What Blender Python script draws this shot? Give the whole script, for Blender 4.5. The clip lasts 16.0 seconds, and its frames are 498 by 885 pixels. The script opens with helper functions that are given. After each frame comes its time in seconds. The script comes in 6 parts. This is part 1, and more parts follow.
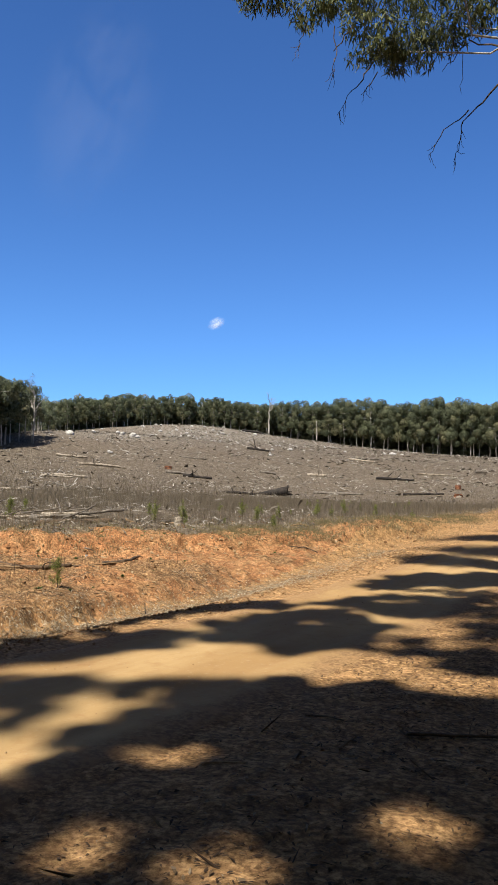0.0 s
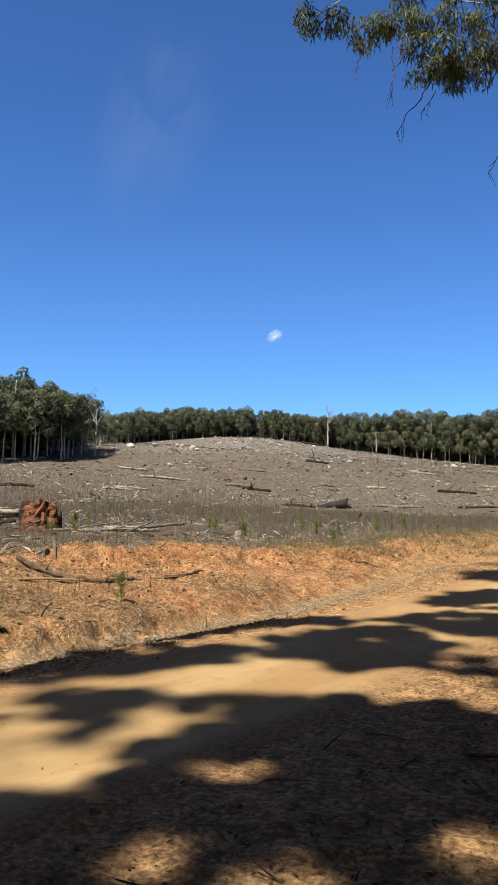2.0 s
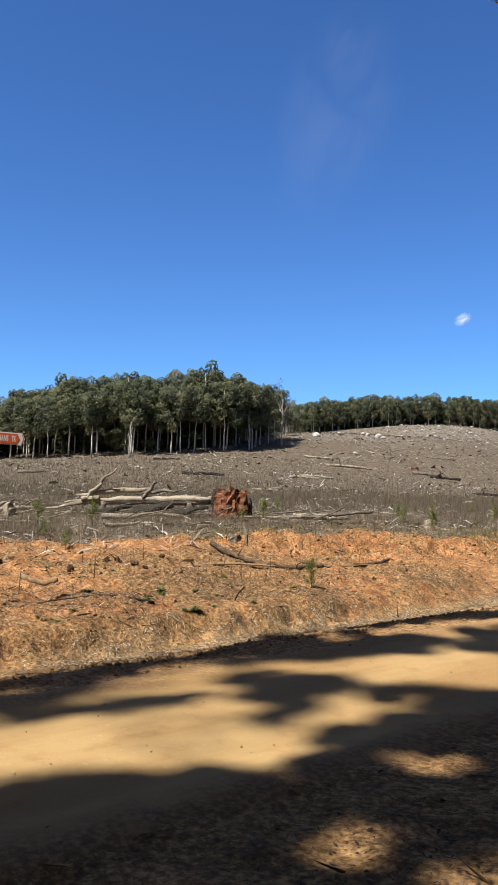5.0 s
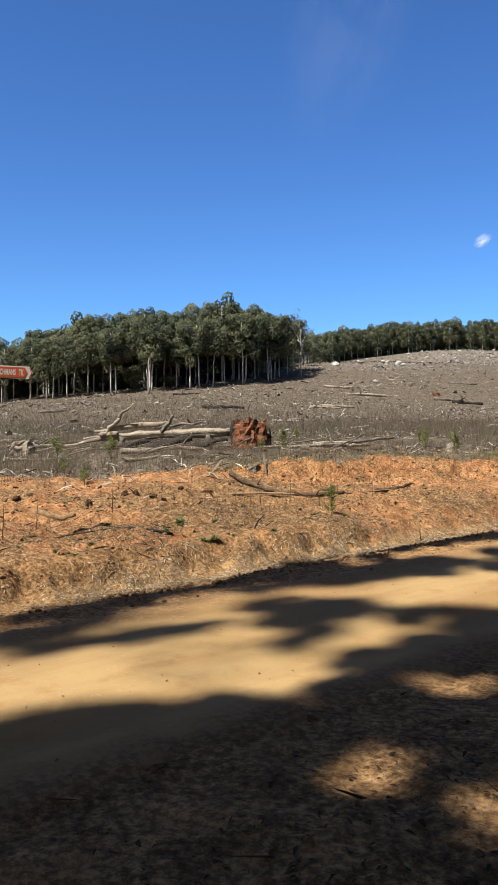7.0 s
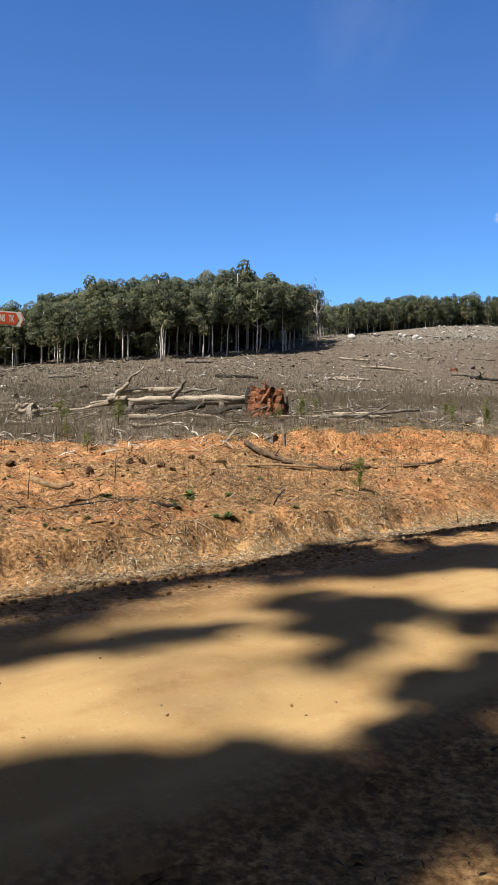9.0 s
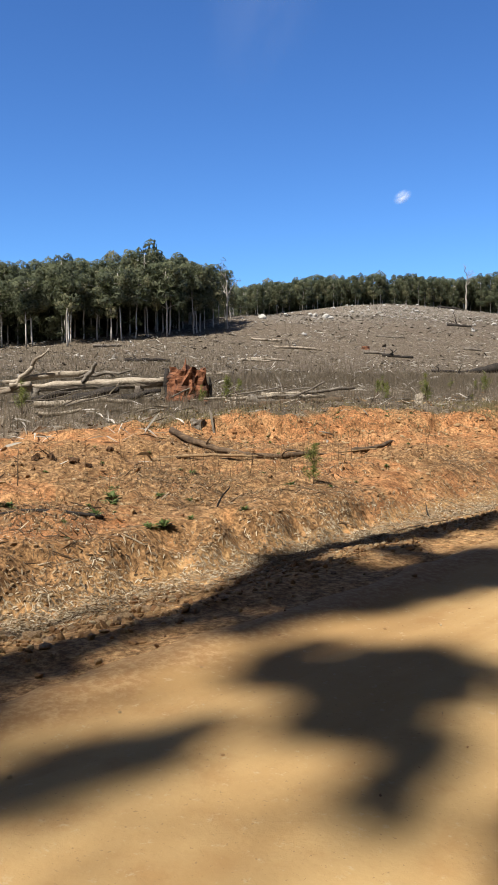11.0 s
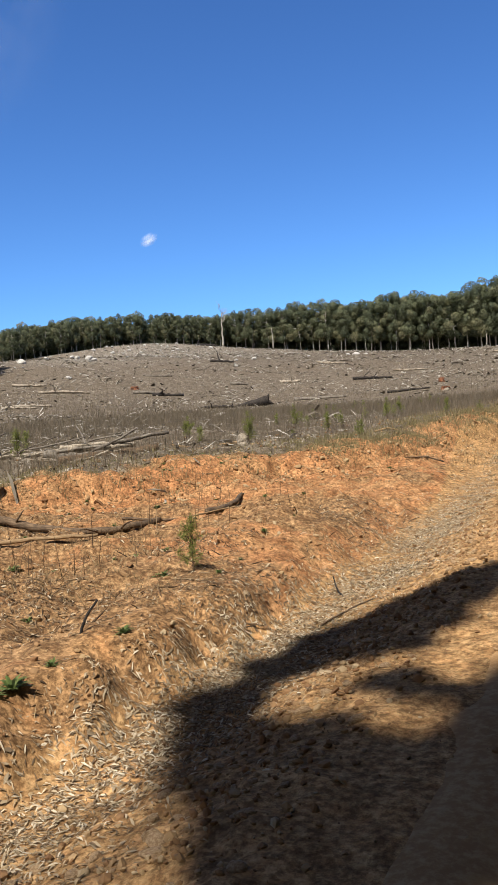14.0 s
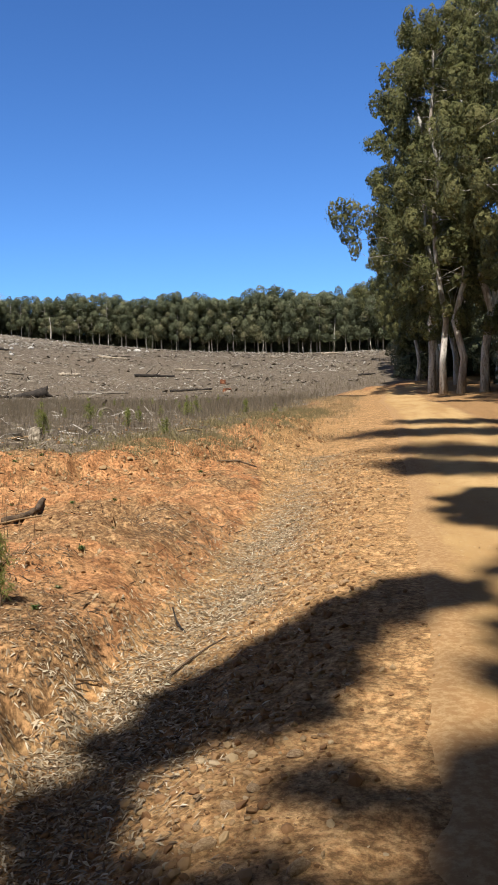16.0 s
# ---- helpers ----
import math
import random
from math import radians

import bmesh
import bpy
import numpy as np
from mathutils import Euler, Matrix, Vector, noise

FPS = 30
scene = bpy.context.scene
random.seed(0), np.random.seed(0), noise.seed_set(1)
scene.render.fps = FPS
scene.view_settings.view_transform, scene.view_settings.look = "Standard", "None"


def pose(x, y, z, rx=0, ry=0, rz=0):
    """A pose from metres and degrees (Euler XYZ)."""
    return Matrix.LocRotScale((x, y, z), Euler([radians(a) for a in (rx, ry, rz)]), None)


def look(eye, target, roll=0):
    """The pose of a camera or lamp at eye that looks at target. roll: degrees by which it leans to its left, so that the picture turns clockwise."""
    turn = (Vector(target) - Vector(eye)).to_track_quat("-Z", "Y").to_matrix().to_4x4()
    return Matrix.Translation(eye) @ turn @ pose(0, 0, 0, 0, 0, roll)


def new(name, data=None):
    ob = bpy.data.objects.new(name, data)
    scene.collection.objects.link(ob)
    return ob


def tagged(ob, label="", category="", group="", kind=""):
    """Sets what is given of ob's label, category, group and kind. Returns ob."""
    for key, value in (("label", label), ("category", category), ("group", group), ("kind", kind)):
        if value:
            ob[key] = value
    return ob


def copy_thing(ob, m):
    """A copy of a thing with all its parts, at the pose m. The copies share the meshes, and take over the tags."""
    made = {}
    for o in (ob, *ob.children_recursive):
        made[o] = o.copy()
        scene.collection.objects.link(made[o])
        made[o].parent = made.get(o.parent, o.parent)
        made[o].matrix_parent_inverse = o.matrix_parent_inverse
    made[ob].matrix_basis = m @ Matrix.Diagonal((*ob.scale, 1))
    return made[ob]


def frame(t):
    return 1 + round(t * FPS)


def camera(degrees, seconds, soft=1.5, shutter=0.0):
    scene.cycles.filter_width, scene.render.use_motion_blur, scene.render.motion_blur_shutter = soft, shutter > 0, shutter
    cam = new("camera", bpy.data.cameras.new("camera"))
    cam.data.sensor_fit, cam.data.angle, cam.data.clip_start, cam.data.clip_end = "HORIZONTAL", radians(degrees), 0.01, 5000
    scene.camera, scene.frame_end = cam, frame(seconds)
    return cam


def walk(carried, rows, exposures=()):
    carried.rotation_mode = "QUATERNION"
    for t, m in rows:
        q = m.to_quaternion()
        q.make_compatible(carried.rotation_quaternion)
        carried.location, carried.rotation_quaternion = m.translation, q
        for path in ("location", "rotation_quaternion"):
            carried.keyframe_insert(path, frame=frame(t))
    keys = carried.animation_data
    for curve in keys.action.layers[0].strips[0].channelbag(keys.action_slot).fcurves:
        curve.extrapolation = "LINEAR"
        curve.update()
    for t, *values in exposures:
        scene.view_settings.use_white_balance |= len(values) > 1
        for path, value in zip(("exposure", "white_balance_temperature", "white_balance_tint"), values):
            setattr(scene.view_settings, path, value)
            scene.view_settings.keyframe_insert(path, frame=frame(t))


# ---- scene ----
EXPOSURE = 0.85
cam = camera(33.84, 16.0)

# seconds, place, heading to the left of the road, tilt up, lean to the right
PATH = [
    (0, 0.000, 0.000, 1.618, 30.00, 4.81, -1.13),
    (0.5, 0.030, -0.064, 1.647, 31.36, 5.01, -1.15),
    (1, 0.049, -0.104, 1.665, 32.78, 5.08, -1.35),
    (1.5, 0.057, -0.122, 1.674, 33.39, 5.30, -1.36),
    (2, 0.059, -0.135, 1.678, 34.14, 5.56, -1.35),
    (2.5, 0.037, -0.136, 1.671, 36.59, 5.57, -1.41),
    (3, 0.016, -0.134, 1.663, 39.57, 5.34, -1.39),
    (3.5, 0.004, -0.131, 1.661, 41.97, 5.22, -1.43),
    (4, -0.003, -0.139, 1.662, 45.22, 5.28, -1.56),
    (4.2, -0.005, -0.135, 1.660, 46.47, 5.24, -1.43),
    (6.3, -0.091, -0.044, 1.617, 46.98, 1.68, -1.08),
    (6.5, -0.105, -0.013, 1.607, 47.11, 0.58, -0.64),
    (7, -0.198, 0.160, 1.563, 48.46, -0.25, 0.26),
    (7.5, -0.358, 0.307, 1.551, 50.99, -0.45, 0.63),
    (8, -0.604, 0.479, 1.497, 51.67, -1.27, 1.37),
    (8.5, -0.961, 0.742, 1.467, 50.77, -2.79, 0.26),
    (9, -1.383, 1.036, 1.461, 49.22, -2.24, -1.28),
    (9.2, -1.553, 1.157, 1.444, 47.68, -1.95, -1.45),
    (11.3, -3.383, 2.335, 1.428, 40.87, -3.79, 1.21),
    (11.5, -3.547, 2.425, 1.447, 37.54, -3.38, 2.38),
    (12, -3.992, 2.716, 1.498, 31.49, -3.21, 3.52),
    (12.5, -4.466, 2.992, 1.526, 31.18, -2.72, 4.09),
    (13, -4.830, 3.176, 1.586, 28.81, -2.22, 4.15),
    (13.5, -5.239, 3.499, 1.618, 28.92, -1.26, 4.11),
    (14, -5.695, 3.814, 1.614, 26.62, -1.27, 4.55),
    (14.5, -6.077, 4.152, 1.623, 20.28, 0.02, 4.45),
    (15, -6.412, 4.421, 1.629, 16.06, 1.03, 5.54),
    (15.5, -6.623, 4.725, 1.617, 13.00, -0.05, 4.76),
    (16, -6.804, 5.034, 1.641, 10.95, -2.29, 1.71),
]
walk(cam, [(t, pose(x, y, z, 90 + tilt, 0, yaw) @ pose(0, 0, 0, 0, 0, -lean)) for t, x, y, z, yaw, tilt, lean in PATH],
     exposures=[(0, EXPOSURE), (16, EXPOSURE)])

# ================= daylight =================
SUN_FROM = Vector((0.05, -1.0, 0)).normalized()
SUN_UP = radians(56)
world = bpy.data.worlds.new("sky")
scene.world = world
world.use_nodes = True
wn = world.node_tree.nodes
sky = wn.new("ShaderNodeTexSky")
sky.sky_type = "NISHITA"
sky.sun_disc = False
sky.sun_elevation = SUN_UP
sky.sun_rotation = math.atan2(SUN_FROM.x, SUN_FROM.y)
sky.altitude = 400
sky.air_density, sky.dust_density, sky.ozone_density = 1.0, 0.3, 2.2
wn["Background"].inputs["Strength"].default_value = 0.057
deep = wn.new("ShaderNodeGamma")
deep.inputs["Gamma"].default_value = 1.2
tint = wn.new("ShaderNodeMix")
tint.data_type, tint.blend_type = "RGBA", "MULTIPLY"
tint.inputs[0].default_value = 1.0
tint.inputs[7].default_value = (0.52, 0.825, 1.185, 1)
world.node_tree.links.new(sky.outputs[0], deep.inputs[0])
world.node_tree.links.new(deep.outputs[0], tint.inputs[6])
# the sky pales towards the sun
side = wn.new("ShaderNodeVectorMath")
side.operation = "DOT_PRODUCT"
side.inputs[1].default_value = SUN_FROM * math.cos(SUN_UP) + Vector((0, 0, math.sin(SUN_UP)))
near_sun = wn.new("ShaderNodeMapRange")
near_sun.interpolation_type = "SMOOTHSTEP"
near_sun.inputs["From Min"].default_value, near_sun.inputs["From Max"].default_value = 0.22, 0.95
milky = wn.new("ShaderNodeMix")
milky.data_type = "RGBA"
white = wn.new("ShaderNodeMix")
white.data_type, white.blend_type = "RGBA", "MULTIPLY"
white.inputs[0].default_value = 1.0
white.inputs[7].default_value = (1.5, 0.95, 0.55, 1)
link = world.node_tree.links.new
link(wn.new("ShaderNodeTexCoord").outputs["Generated"], side.inputs[0])
link(side.outputs["Value"], near_sun.inputs["Value"])
link(sky.outputs[0], white.inputs[6])
link(near_sun.outputs["Result"], milky.inputs[0])
link(tint.outputs[2], milky.inputs[6])
link(white.outputs[2], milky.inputs[7])
link(milky.outputs[2], wn["Background"].inputs["Color"])
sun = new("sun", bpy.data.lights.new("sun", "SUN"))
sun.data.energy, sun.data.angle, sun.data.color = 5.0, radians(1.0), (1.0, 0.945, 0.86)
toward = SUN_FROM * math.cos(SUN_UP) + Vector((0, 0, math.sin(SUN_UP)))
sun.matrix_world = look(toward * 50, (0, 0, 0))


# ================= materials =================
TONE = 0.62  # base colours below are written for washed sand as 0.6


def shader(name, rough=0.9, spec=0.2):
    m = bpy.data.materials.new(name)
    m.use_nodes = True
    b = m.node_tree.nodes["Principled BSDF"]
    b.inputs["Roughness"].default_value = rough
    b.inputs["Specular IOR Level"].default_value = spec
    return m, m.node_tree.nodes, m.node_tree.links, b


def grain(n, l, size, detail=6, rough=0.6, dims=None):
    """Noise with features of that size in metres, in object space."""
    co = n.new("ShaderNodeTexCoord")
    t = n.new("ShaderNodeTexNoise")
    t.inputs["Scale"].default_value = 1 / size
    t.inputs["Detail"].default_value = detail
    t.inputs["Roughness"].default_value = rough
    src = co.outputs["Object"]
    if dims:
        mp = n.new("ShaderNodeMapping")
        mp.inputs["Scale"].default_value = dims
        l.new(src, mp.inputs["Vector"])
        src = mp.outputs["Vector"]
    l.new(src, t.inputs["Vector"])
    return t.outputs["Fac"]


def span(n, l, fac, lo, hi):
    r = n.new("ShaderNodeMapRange")
    r.interpolation_type = "SMOOTHSTEP"
    r.inputs["From Min"].default_value, r.inputs["From Max"].default_value = lo, hi
    l.new(fac, r.inputs["Value"])
    return r.outputs["Result"]


def blend(n, l, fac, a, b, mode="MIX"):
    m = n.new("ShaderNodeMix")
    m.data_type, m.blend_type = "RGBA", "MIX" if mode == "SPECK" else mode
    if isinstance(fac, (int, float)):
        m.inputs[0].default_value = fac
    else:
        l.new(fac, m.inputs[0])
    for k, v in ((6, a), (7, b)):
        if isinstance(v, tuple):
            f = 1.0 if mode in ("MULTIPLY", "SPECK") else TONE
            m.inputs[k].default_value = (*(c * f for c in v), 1)
        else:
            l.new(v, m.inputs[k])
    return m.outputs[2]


def relief_bump(n, l, b, fac, depth, strength=1.0):
    k = n.new("ShaderNodeBump")
    k.inputs["Distance"].default_value, k.inputs["Strength"].default_value = depth, strength
    l.new(fac, k.inputs["Height"])
    l.new(k.outputs["Normal"], b.inputs["Normal"])


def mask(n, name):
    a = n.new("ShaderNodeAttribute")
    a.attribute_name = name
    return a.outputs["Fac"]


def times(n, l, a, b, op="MULTIPLY"):
    m = n.new("ShaderNodeMath")
    m.operation = op
    for k, v in ((0, a), (1, b)):
        if isinstance(v, (int, float)):
            m.inputs[k].default_value = v
        else:
            l.new(v, m.inputs[k])
    return m.outputs[0]


def island(n):
    return n.new("ShaderNodeNewGeometry").outputs["Random Per Island"]


def palette(n, l, fac, stops):
    r = n.new("ShaderNodeValToRGB")
    e = r.color_ramp.elements
    while len(e) < len(stops):
        e.new(0.5)
    for k, (p, c) in enumerate(stops):
        e[k].position, e[k].color = p, (*(q * TONE for q in c), 1)
    l.new(fac, r.inputs["Fac"])
    return r.outputs["Color"]


def ground_material():
    m, n, l, b = shader("earth", 0.95, 0.1)
    big, mid, small = grain(n, l, 2.3, 5), grain(n, l, 0.35, 6), grain(n, l, 0.06, 6, 0.7)
    huge = grain(n, l, 14.0, 6, 0.65)
    # bare subsoil: orange clay, paler where it has dried, redder where it was cut
    clay = blend(n, l, span(n, l, mid, 0.35, 0.65), (0.37, 0.18, 0.08), (0.47, 0.265, 0.125))
    clay = blend(n, l, span(n, l, big, 0.5, 0.72), clay, (0.40, 0.185, 0.08))
    clay = blend(n, l, times(n, l, span(n, l, small, 0.5, 0.66), 0.75), clay, (0.25, 0.12, 0.055))
    # bark mulch and broken sticks over the clay of the stripped strip
    trash = blend(n, l, span(n, l, small, 0.4, 0.62), (0.19, 0.105, 0.05), (0.40, 0.25, 0.125))
    wear = span(n, l, times(n, l, mask(n, "trash"), times(n, l, mid, 0.9, "ADD"), "ADD"), 1.70, 1.98)
    col = blend(n, l, wear, clay, trash)
    # the cut face of the bank: roots, dead grass and brown crumbs
    fibre = grain(n, l, 0.05, 5, 0.7, (1.0, 1.0, 0.35))
    root = blend(n, l, span(n, l, fibre, 0.36, 0.62), (0.16, 0.088, 0.04), (0.40, 0.235, 0.11))
    root = blend(n, l, times(n, l, span(n, l, mid, 0.55, 0.68), 0.8), root, (0.40, 0.21, 0.09))
    col = blend(n, l, span(n, l, times(n, l, mask(n, "bank"), times(n, l, mid, 0.5), "ADD"), 0.5, 0.8), col, root)
    # the cleared field: grey-brown dead growth, greyer and paler in patches
    lump = grain(n, l, 0.9, 7, 0.72)
    dry = blend(n, l, span(n, l, lump, 0.36, 0.64), (0.098, 0.077, 0.056), (0.188, 0.154, 0.116))
    dry = blend(n, l, times(n, l, span(n, l, mid, 0.5, 0.62), 0.6), dry, (0.33, 0.28, 0.21))
    dry = blend(n, l, span(n, l, huge, 0.46, 0.66), dry, (0.17, 0.135, 0.098))
    dry = blend(n, l, times(n, l, span(n, l, small, 0.6, 0.72), 0.8), dry, (0.52, 0.48, 0.42))
    dry = blend(n, l, times(n, l, span(n, l, grain(n, l, 1.1, 8, 0.85), 0.53, 0.62), 0.75), dry, (0.085, 0.068, 0.05))
    dry = blend(n, l, times(n, l, span(n, l, grain(n, l, 0.8, 8, 0.85), 0.56, 0.64), 0.8), dry, (0.50, 0.46, 0.40))
    col = blend(n, l, span(n, l, times(n, l, mask(n, "field"), times(n, l, mid, 0.6, "MULTIPLY"), "ADD"), 0.62, 0.95), col, dry)
    # pale rocky crest
    col = blend(n, l, times(n, l, mask(n, "rocky"), span(n, l, mid, 0.45, 0.6)), col, (0.42, 0.39, 0.34))
    # gravelly verge
    gravel = blend(n, l, span(n, l, small, 0.4, 0.66), (0.37, 0.21, 0.092), (0.52, 0.335, 0.16))
    gravel = blend(n, l, times(n, l, span(n, l, mid, 0.55, 0.7), 0.7), gravel, (0.48, 0.26, 0.11))
    col = blend(n, l, span(n, l, times(n, l, mask(n, "verge"), times(n, l, mid, 0.5, "MULTIPLY"), "ADD"), 0.55, 0.85), col, gravel)
    # forest litter beyond the road
    leaf = blend(n, l, span(n, l, small, 0.38, 0.66), (0.26, 0.148, 0.068), (0.50, 0.31, 0.14))
    leaf = blend(n, l, span(n, l, mid, 0.5, 0.72), leaf, (0.46, 0.27, 0.12))
    col = blend(n, l, span(n, l, times(n, l, mask(n, "litter"), times(n, l, mid, 0.6, "MULTIPLY"), "ADD"), 0.6, 1.0), col, leaf)
    # grit, crumbs and dry bits: fine speckle, pale and dark
    crumb = grain(n, l, 0.045, 4, 0.75)
    coarse = grain(n, l, 0.22, 5, 0.75)
    col = blend(n, l, 0.85, col, blend(n, l, span(n, l, crumb, 0.36, 0.64), (0.5, 0.47, 0.44), (1.5, 1.5, 1.5), "SPECK"), "MULTIPLY")
    col = blend(n, l, 0.7, col, blend(n, l, span(n, l, coarse, 0.36, 0.64), (0.55, 0.53, 0.51), (1.42, 1.42, 1.42), "SPECK"), "MULTIPLY")
    l.new(col, b.inputs["Base Color"])
    relief_bump(n, l, b, small, 0.02, 0.6)
    return m


def road_material():
    m, n, l, b = shader("packed_sand", 0.92, 0.15)
    long = grain(n, l, 1.1, 6, 0.6, (1.0, 0.22, 1.0))
    mid, small = grain(n, l, 0.3, 6), grain(n, l, 0.05, 5, 0.7)
    col = blend(n, l, span(n, l, long, 0.36, 0.66), (0.46, 0.28, 0.115), (0.61, 0.41, 0.185))
    col = blend(n, l, times(n, l, span(n, l, mid, 0.5, 0.72), 0.5), col, (0.42, 0.23, 0.09))
    col = blend(n, l, times(n, l, span(n, l, small, 0.58, 0.72), 0.5), col, (0.68, 0.54, 0.34))
    col = blend(n, l, times(n, l, span(n, l, grain(n, l, 0.02, 3), 0.64, 0.72), 0.6), col, (0.30, 0.19, 0.10))
    # leaves and dark soil spread in from the shaded side, loose gravel from the ditch side
    leaf = blend(n, l, span(n, l, small, 0.38, 0.66), (0.26, 0.148, 0.068), (0.50, 0.31, 0.14))
    leaf = blend(n, l, span(n, l, mid, 0.5, 0.72), leaf, (0.46, 0.27, 0.12))
    col = blend(n, l, span(n, l, times(n, l, mask(n, "litter"), times(n, l, mid, 0.8), "ADD"), 0.62, 1.05), col, leaf)
    gravel = blend(n, l, span(n, l, small, 0.4, 0.66), (0.39, 0.22, 0.095), (0.53, 0.345, 0.165))
    col = blend(n, l, span(n, l, times(n, l, mask(n, "gravel"), times(n, l, mid, 0.8), "ADD"), 0.62, 1.05), col, gravel)
    l.new(col, b.inputs["Base Color"])
    relief_bump(n, l, b, small, 0.007, 0.5)
    return m


def scatter_material(name, stops, rough=0.9):
    """Small loose pieces, each with a tone of its own."""
    m, n, l, b = shader(name, rough, 0.2)
    col = palette(n, l, island(n), stops)
    col = blend(n, l, 0.5, col, blend(n, l, grain(n, l, 0.03, 4), (0.55, 0.55, 0.55), (1.35, 1.35, 1.35)), "MULTIPLY")
    l.new(col, b.inputs["Base Color"])
    return m


def wood_material(name, low, high, stain, size=1.0):
    """Weathered timber: long grain along the piece, dark checks and stains."""
    m, n, l, b = shader(name, 0.88, 0.2)
    fibre = grain(n, l, 0.05 * size, 6, 0.65, (0.06, 1.0, 1.0))
    patch = grain(n, l, 0.5 * size, 5)
    col = blend(n, l, span(n, l, fibre, 0.34, 0.66), low, high)
    col = blend(n, l, times(n, l, span(n, l, patch, 0.45, 0.62), 0.8), col, stain)
    l.new(col, b.inputs["Base Color"])
    relief_bump(n, l, b, fibre, 0.03 * size, 0.8)
    return m


def leaf_material(name, stops, glow=0.35, lace=0.0):
    """Foliage; lace: size of the gaps between leaves where clumps are built as lumps."""
    m, n, l, b = shader(name, 0.6, 0.25)
    col = palette(n, l, island(n), stops)
    col = blend(n, l, 0.6, col, blend(n, l, grain(n, l, max(lace, 0.5) * 1.2, 5, 0.75), (0.3, 0.3, 0.3), (1.7, 1.7, 1.7)), "MULTIPLY")
    l.new(col, b.inputs["Base Color"])
    t = n.new("ShaderNodeBsdfTranslucent")
    l.new(blend(n, l, 0.4, col, (0.26, 0.30, 0.13)), t.inputs["Color"])
    mix = n.new("ShaderNodeMixShader")
    mix.inputs[0].default_value = glow
    l.new(b.outputs[0], mix.inputs[1])
    l.new(t.outputs[0], mix.inputs[2])
    if lace:
        gap = n.new("ShaderNodeMixShader")
        l.new(span(n, l, grain(n, l, lace, 4, 0.65), 0.47, 0.54), gap.inputs[0])
        l.new(n.new("ShaderNodeBsdfTransparent").outputs[0], gap.inputs[1])
        l.new(mix.outputs[0], gap.inputs[2])
        relief_bump(n, l, b, grain(n, l, lace * 1.5, 4, 0.7), lace * 1.5, 1.0)
        mix = gap
    l.new(mix.outputs[0], n["Material Output"].inputs["Surface"])
    return m


def bark_material(name, pale, dark, shed):
    m, n, l, b = shader(name, 0.85, 0.2)
    streak = grain(n, l, 0.35, 6, 0.65, (1.0, 1.0, 0.16))
    fine = grain(n, l, 0.06, 5, 0.6, (1.0, 1.0, 0.3))
    col = blend(n, l, span(n, l, streak, 0.40, 0.60), pale, dark)
    col = blend(n, l, times(n, l, span(n, l, fine, 0.5, 0.68), 0.7), col, shed)
    l.new(col, b.inputs["Base Color"])
    relief_bump(n, l, b, streak, 0.04, 0.6)
    return m


EARTH = ground_material()
SAND = road_material()
PALE_WOOD = wood_material("bleached_wood", (0.36, 0.30, 0.23), (0.60, 0.52, 0.41), (0.20, 0.155, 0.11))
GREY_WOOD = wood_material("grey_wood", (0.17, 0.145, 0.12), (0.34, 0.30, 0.25), (0.10, 0.08, 0.065))
DARK_WOOD = wood_material("charred_wood", (0.022, 0.019, 0.017), (0.075, 0.062, 0.052), (0.03, 0.026, 0.024))
BROWN_WOOD = wood_material("brown_branch", (0.10, 0.065, 0.04), (0.25, 0.17, 0.105), (0.07, 0.05, 0.035), 0.4)
TAN_WOOD = wood_material("tan_stick", (0.26, 0.165, 0.085), (0.46, 0.32, 0.18), (0.20, 0.13, 0.07), 0.4)
ROT = wood_material("red_rotten_wood", (0.17, 0.06, 0.032), (0.42, 0.185, 0.095), (0.06, 0.035, 0.026), 0.6)
SUN_LEAF = leaf_material("gum_leaves", [(0.0, (0.10, 0.12, 0.045)), (0.4, (0.19, 0.22, 0.078)), (0.75, (0.30, 0.32, 0.115)), (1.0, (0.46, 0.45, 0.21))])
ROW_LEAF = leaf_material("roadside_gum_leaves", [(0.0, (0.17, 0.18, 0.065)), (0.6, (0.26, 0.265, 0.095)), (1.0, (0.37, 0.35, 0.14))], 0.4, 0.26)
FAR_LEAF = leaf_material("forest_leaves", [(0.0, (0.15, 0.18, 0.11)), (0.4, (0.235, 0.265, 0.155)), (0.8, (0.32, 0.345, 0.20)), (1.0, (0.44, 0.41, 0.23))], 0.45, 0.3)
PINE_LEAF = leaf_material("seedling_needles", [(0.0, (0.22, 0.27, 0.05)), (0.6, (0.38, 0.43, 0.09)), (1.0, (0.55, 0.55, 0.17))], 0.4)
HERB = leaf_material("green_herb", [(0.0, (0.13, 0.20, 0.055)), (0.6, (0.23, 0.32, 0.085)), (1.0, (0.33, 0.41, 0.14))], 0.4)
GUM_BARK = bark_material("gum_bark", (0.90, 0.85, 0.77), (0.42, 0.36, 0.30), (0.13, 0.10, 0.08))
FAR_BARK = bark_material("forest_bark", (0.86, 0.82, 0.75), (0.50, 0.45, 0.39), (0.16, 0.13, 0.11))

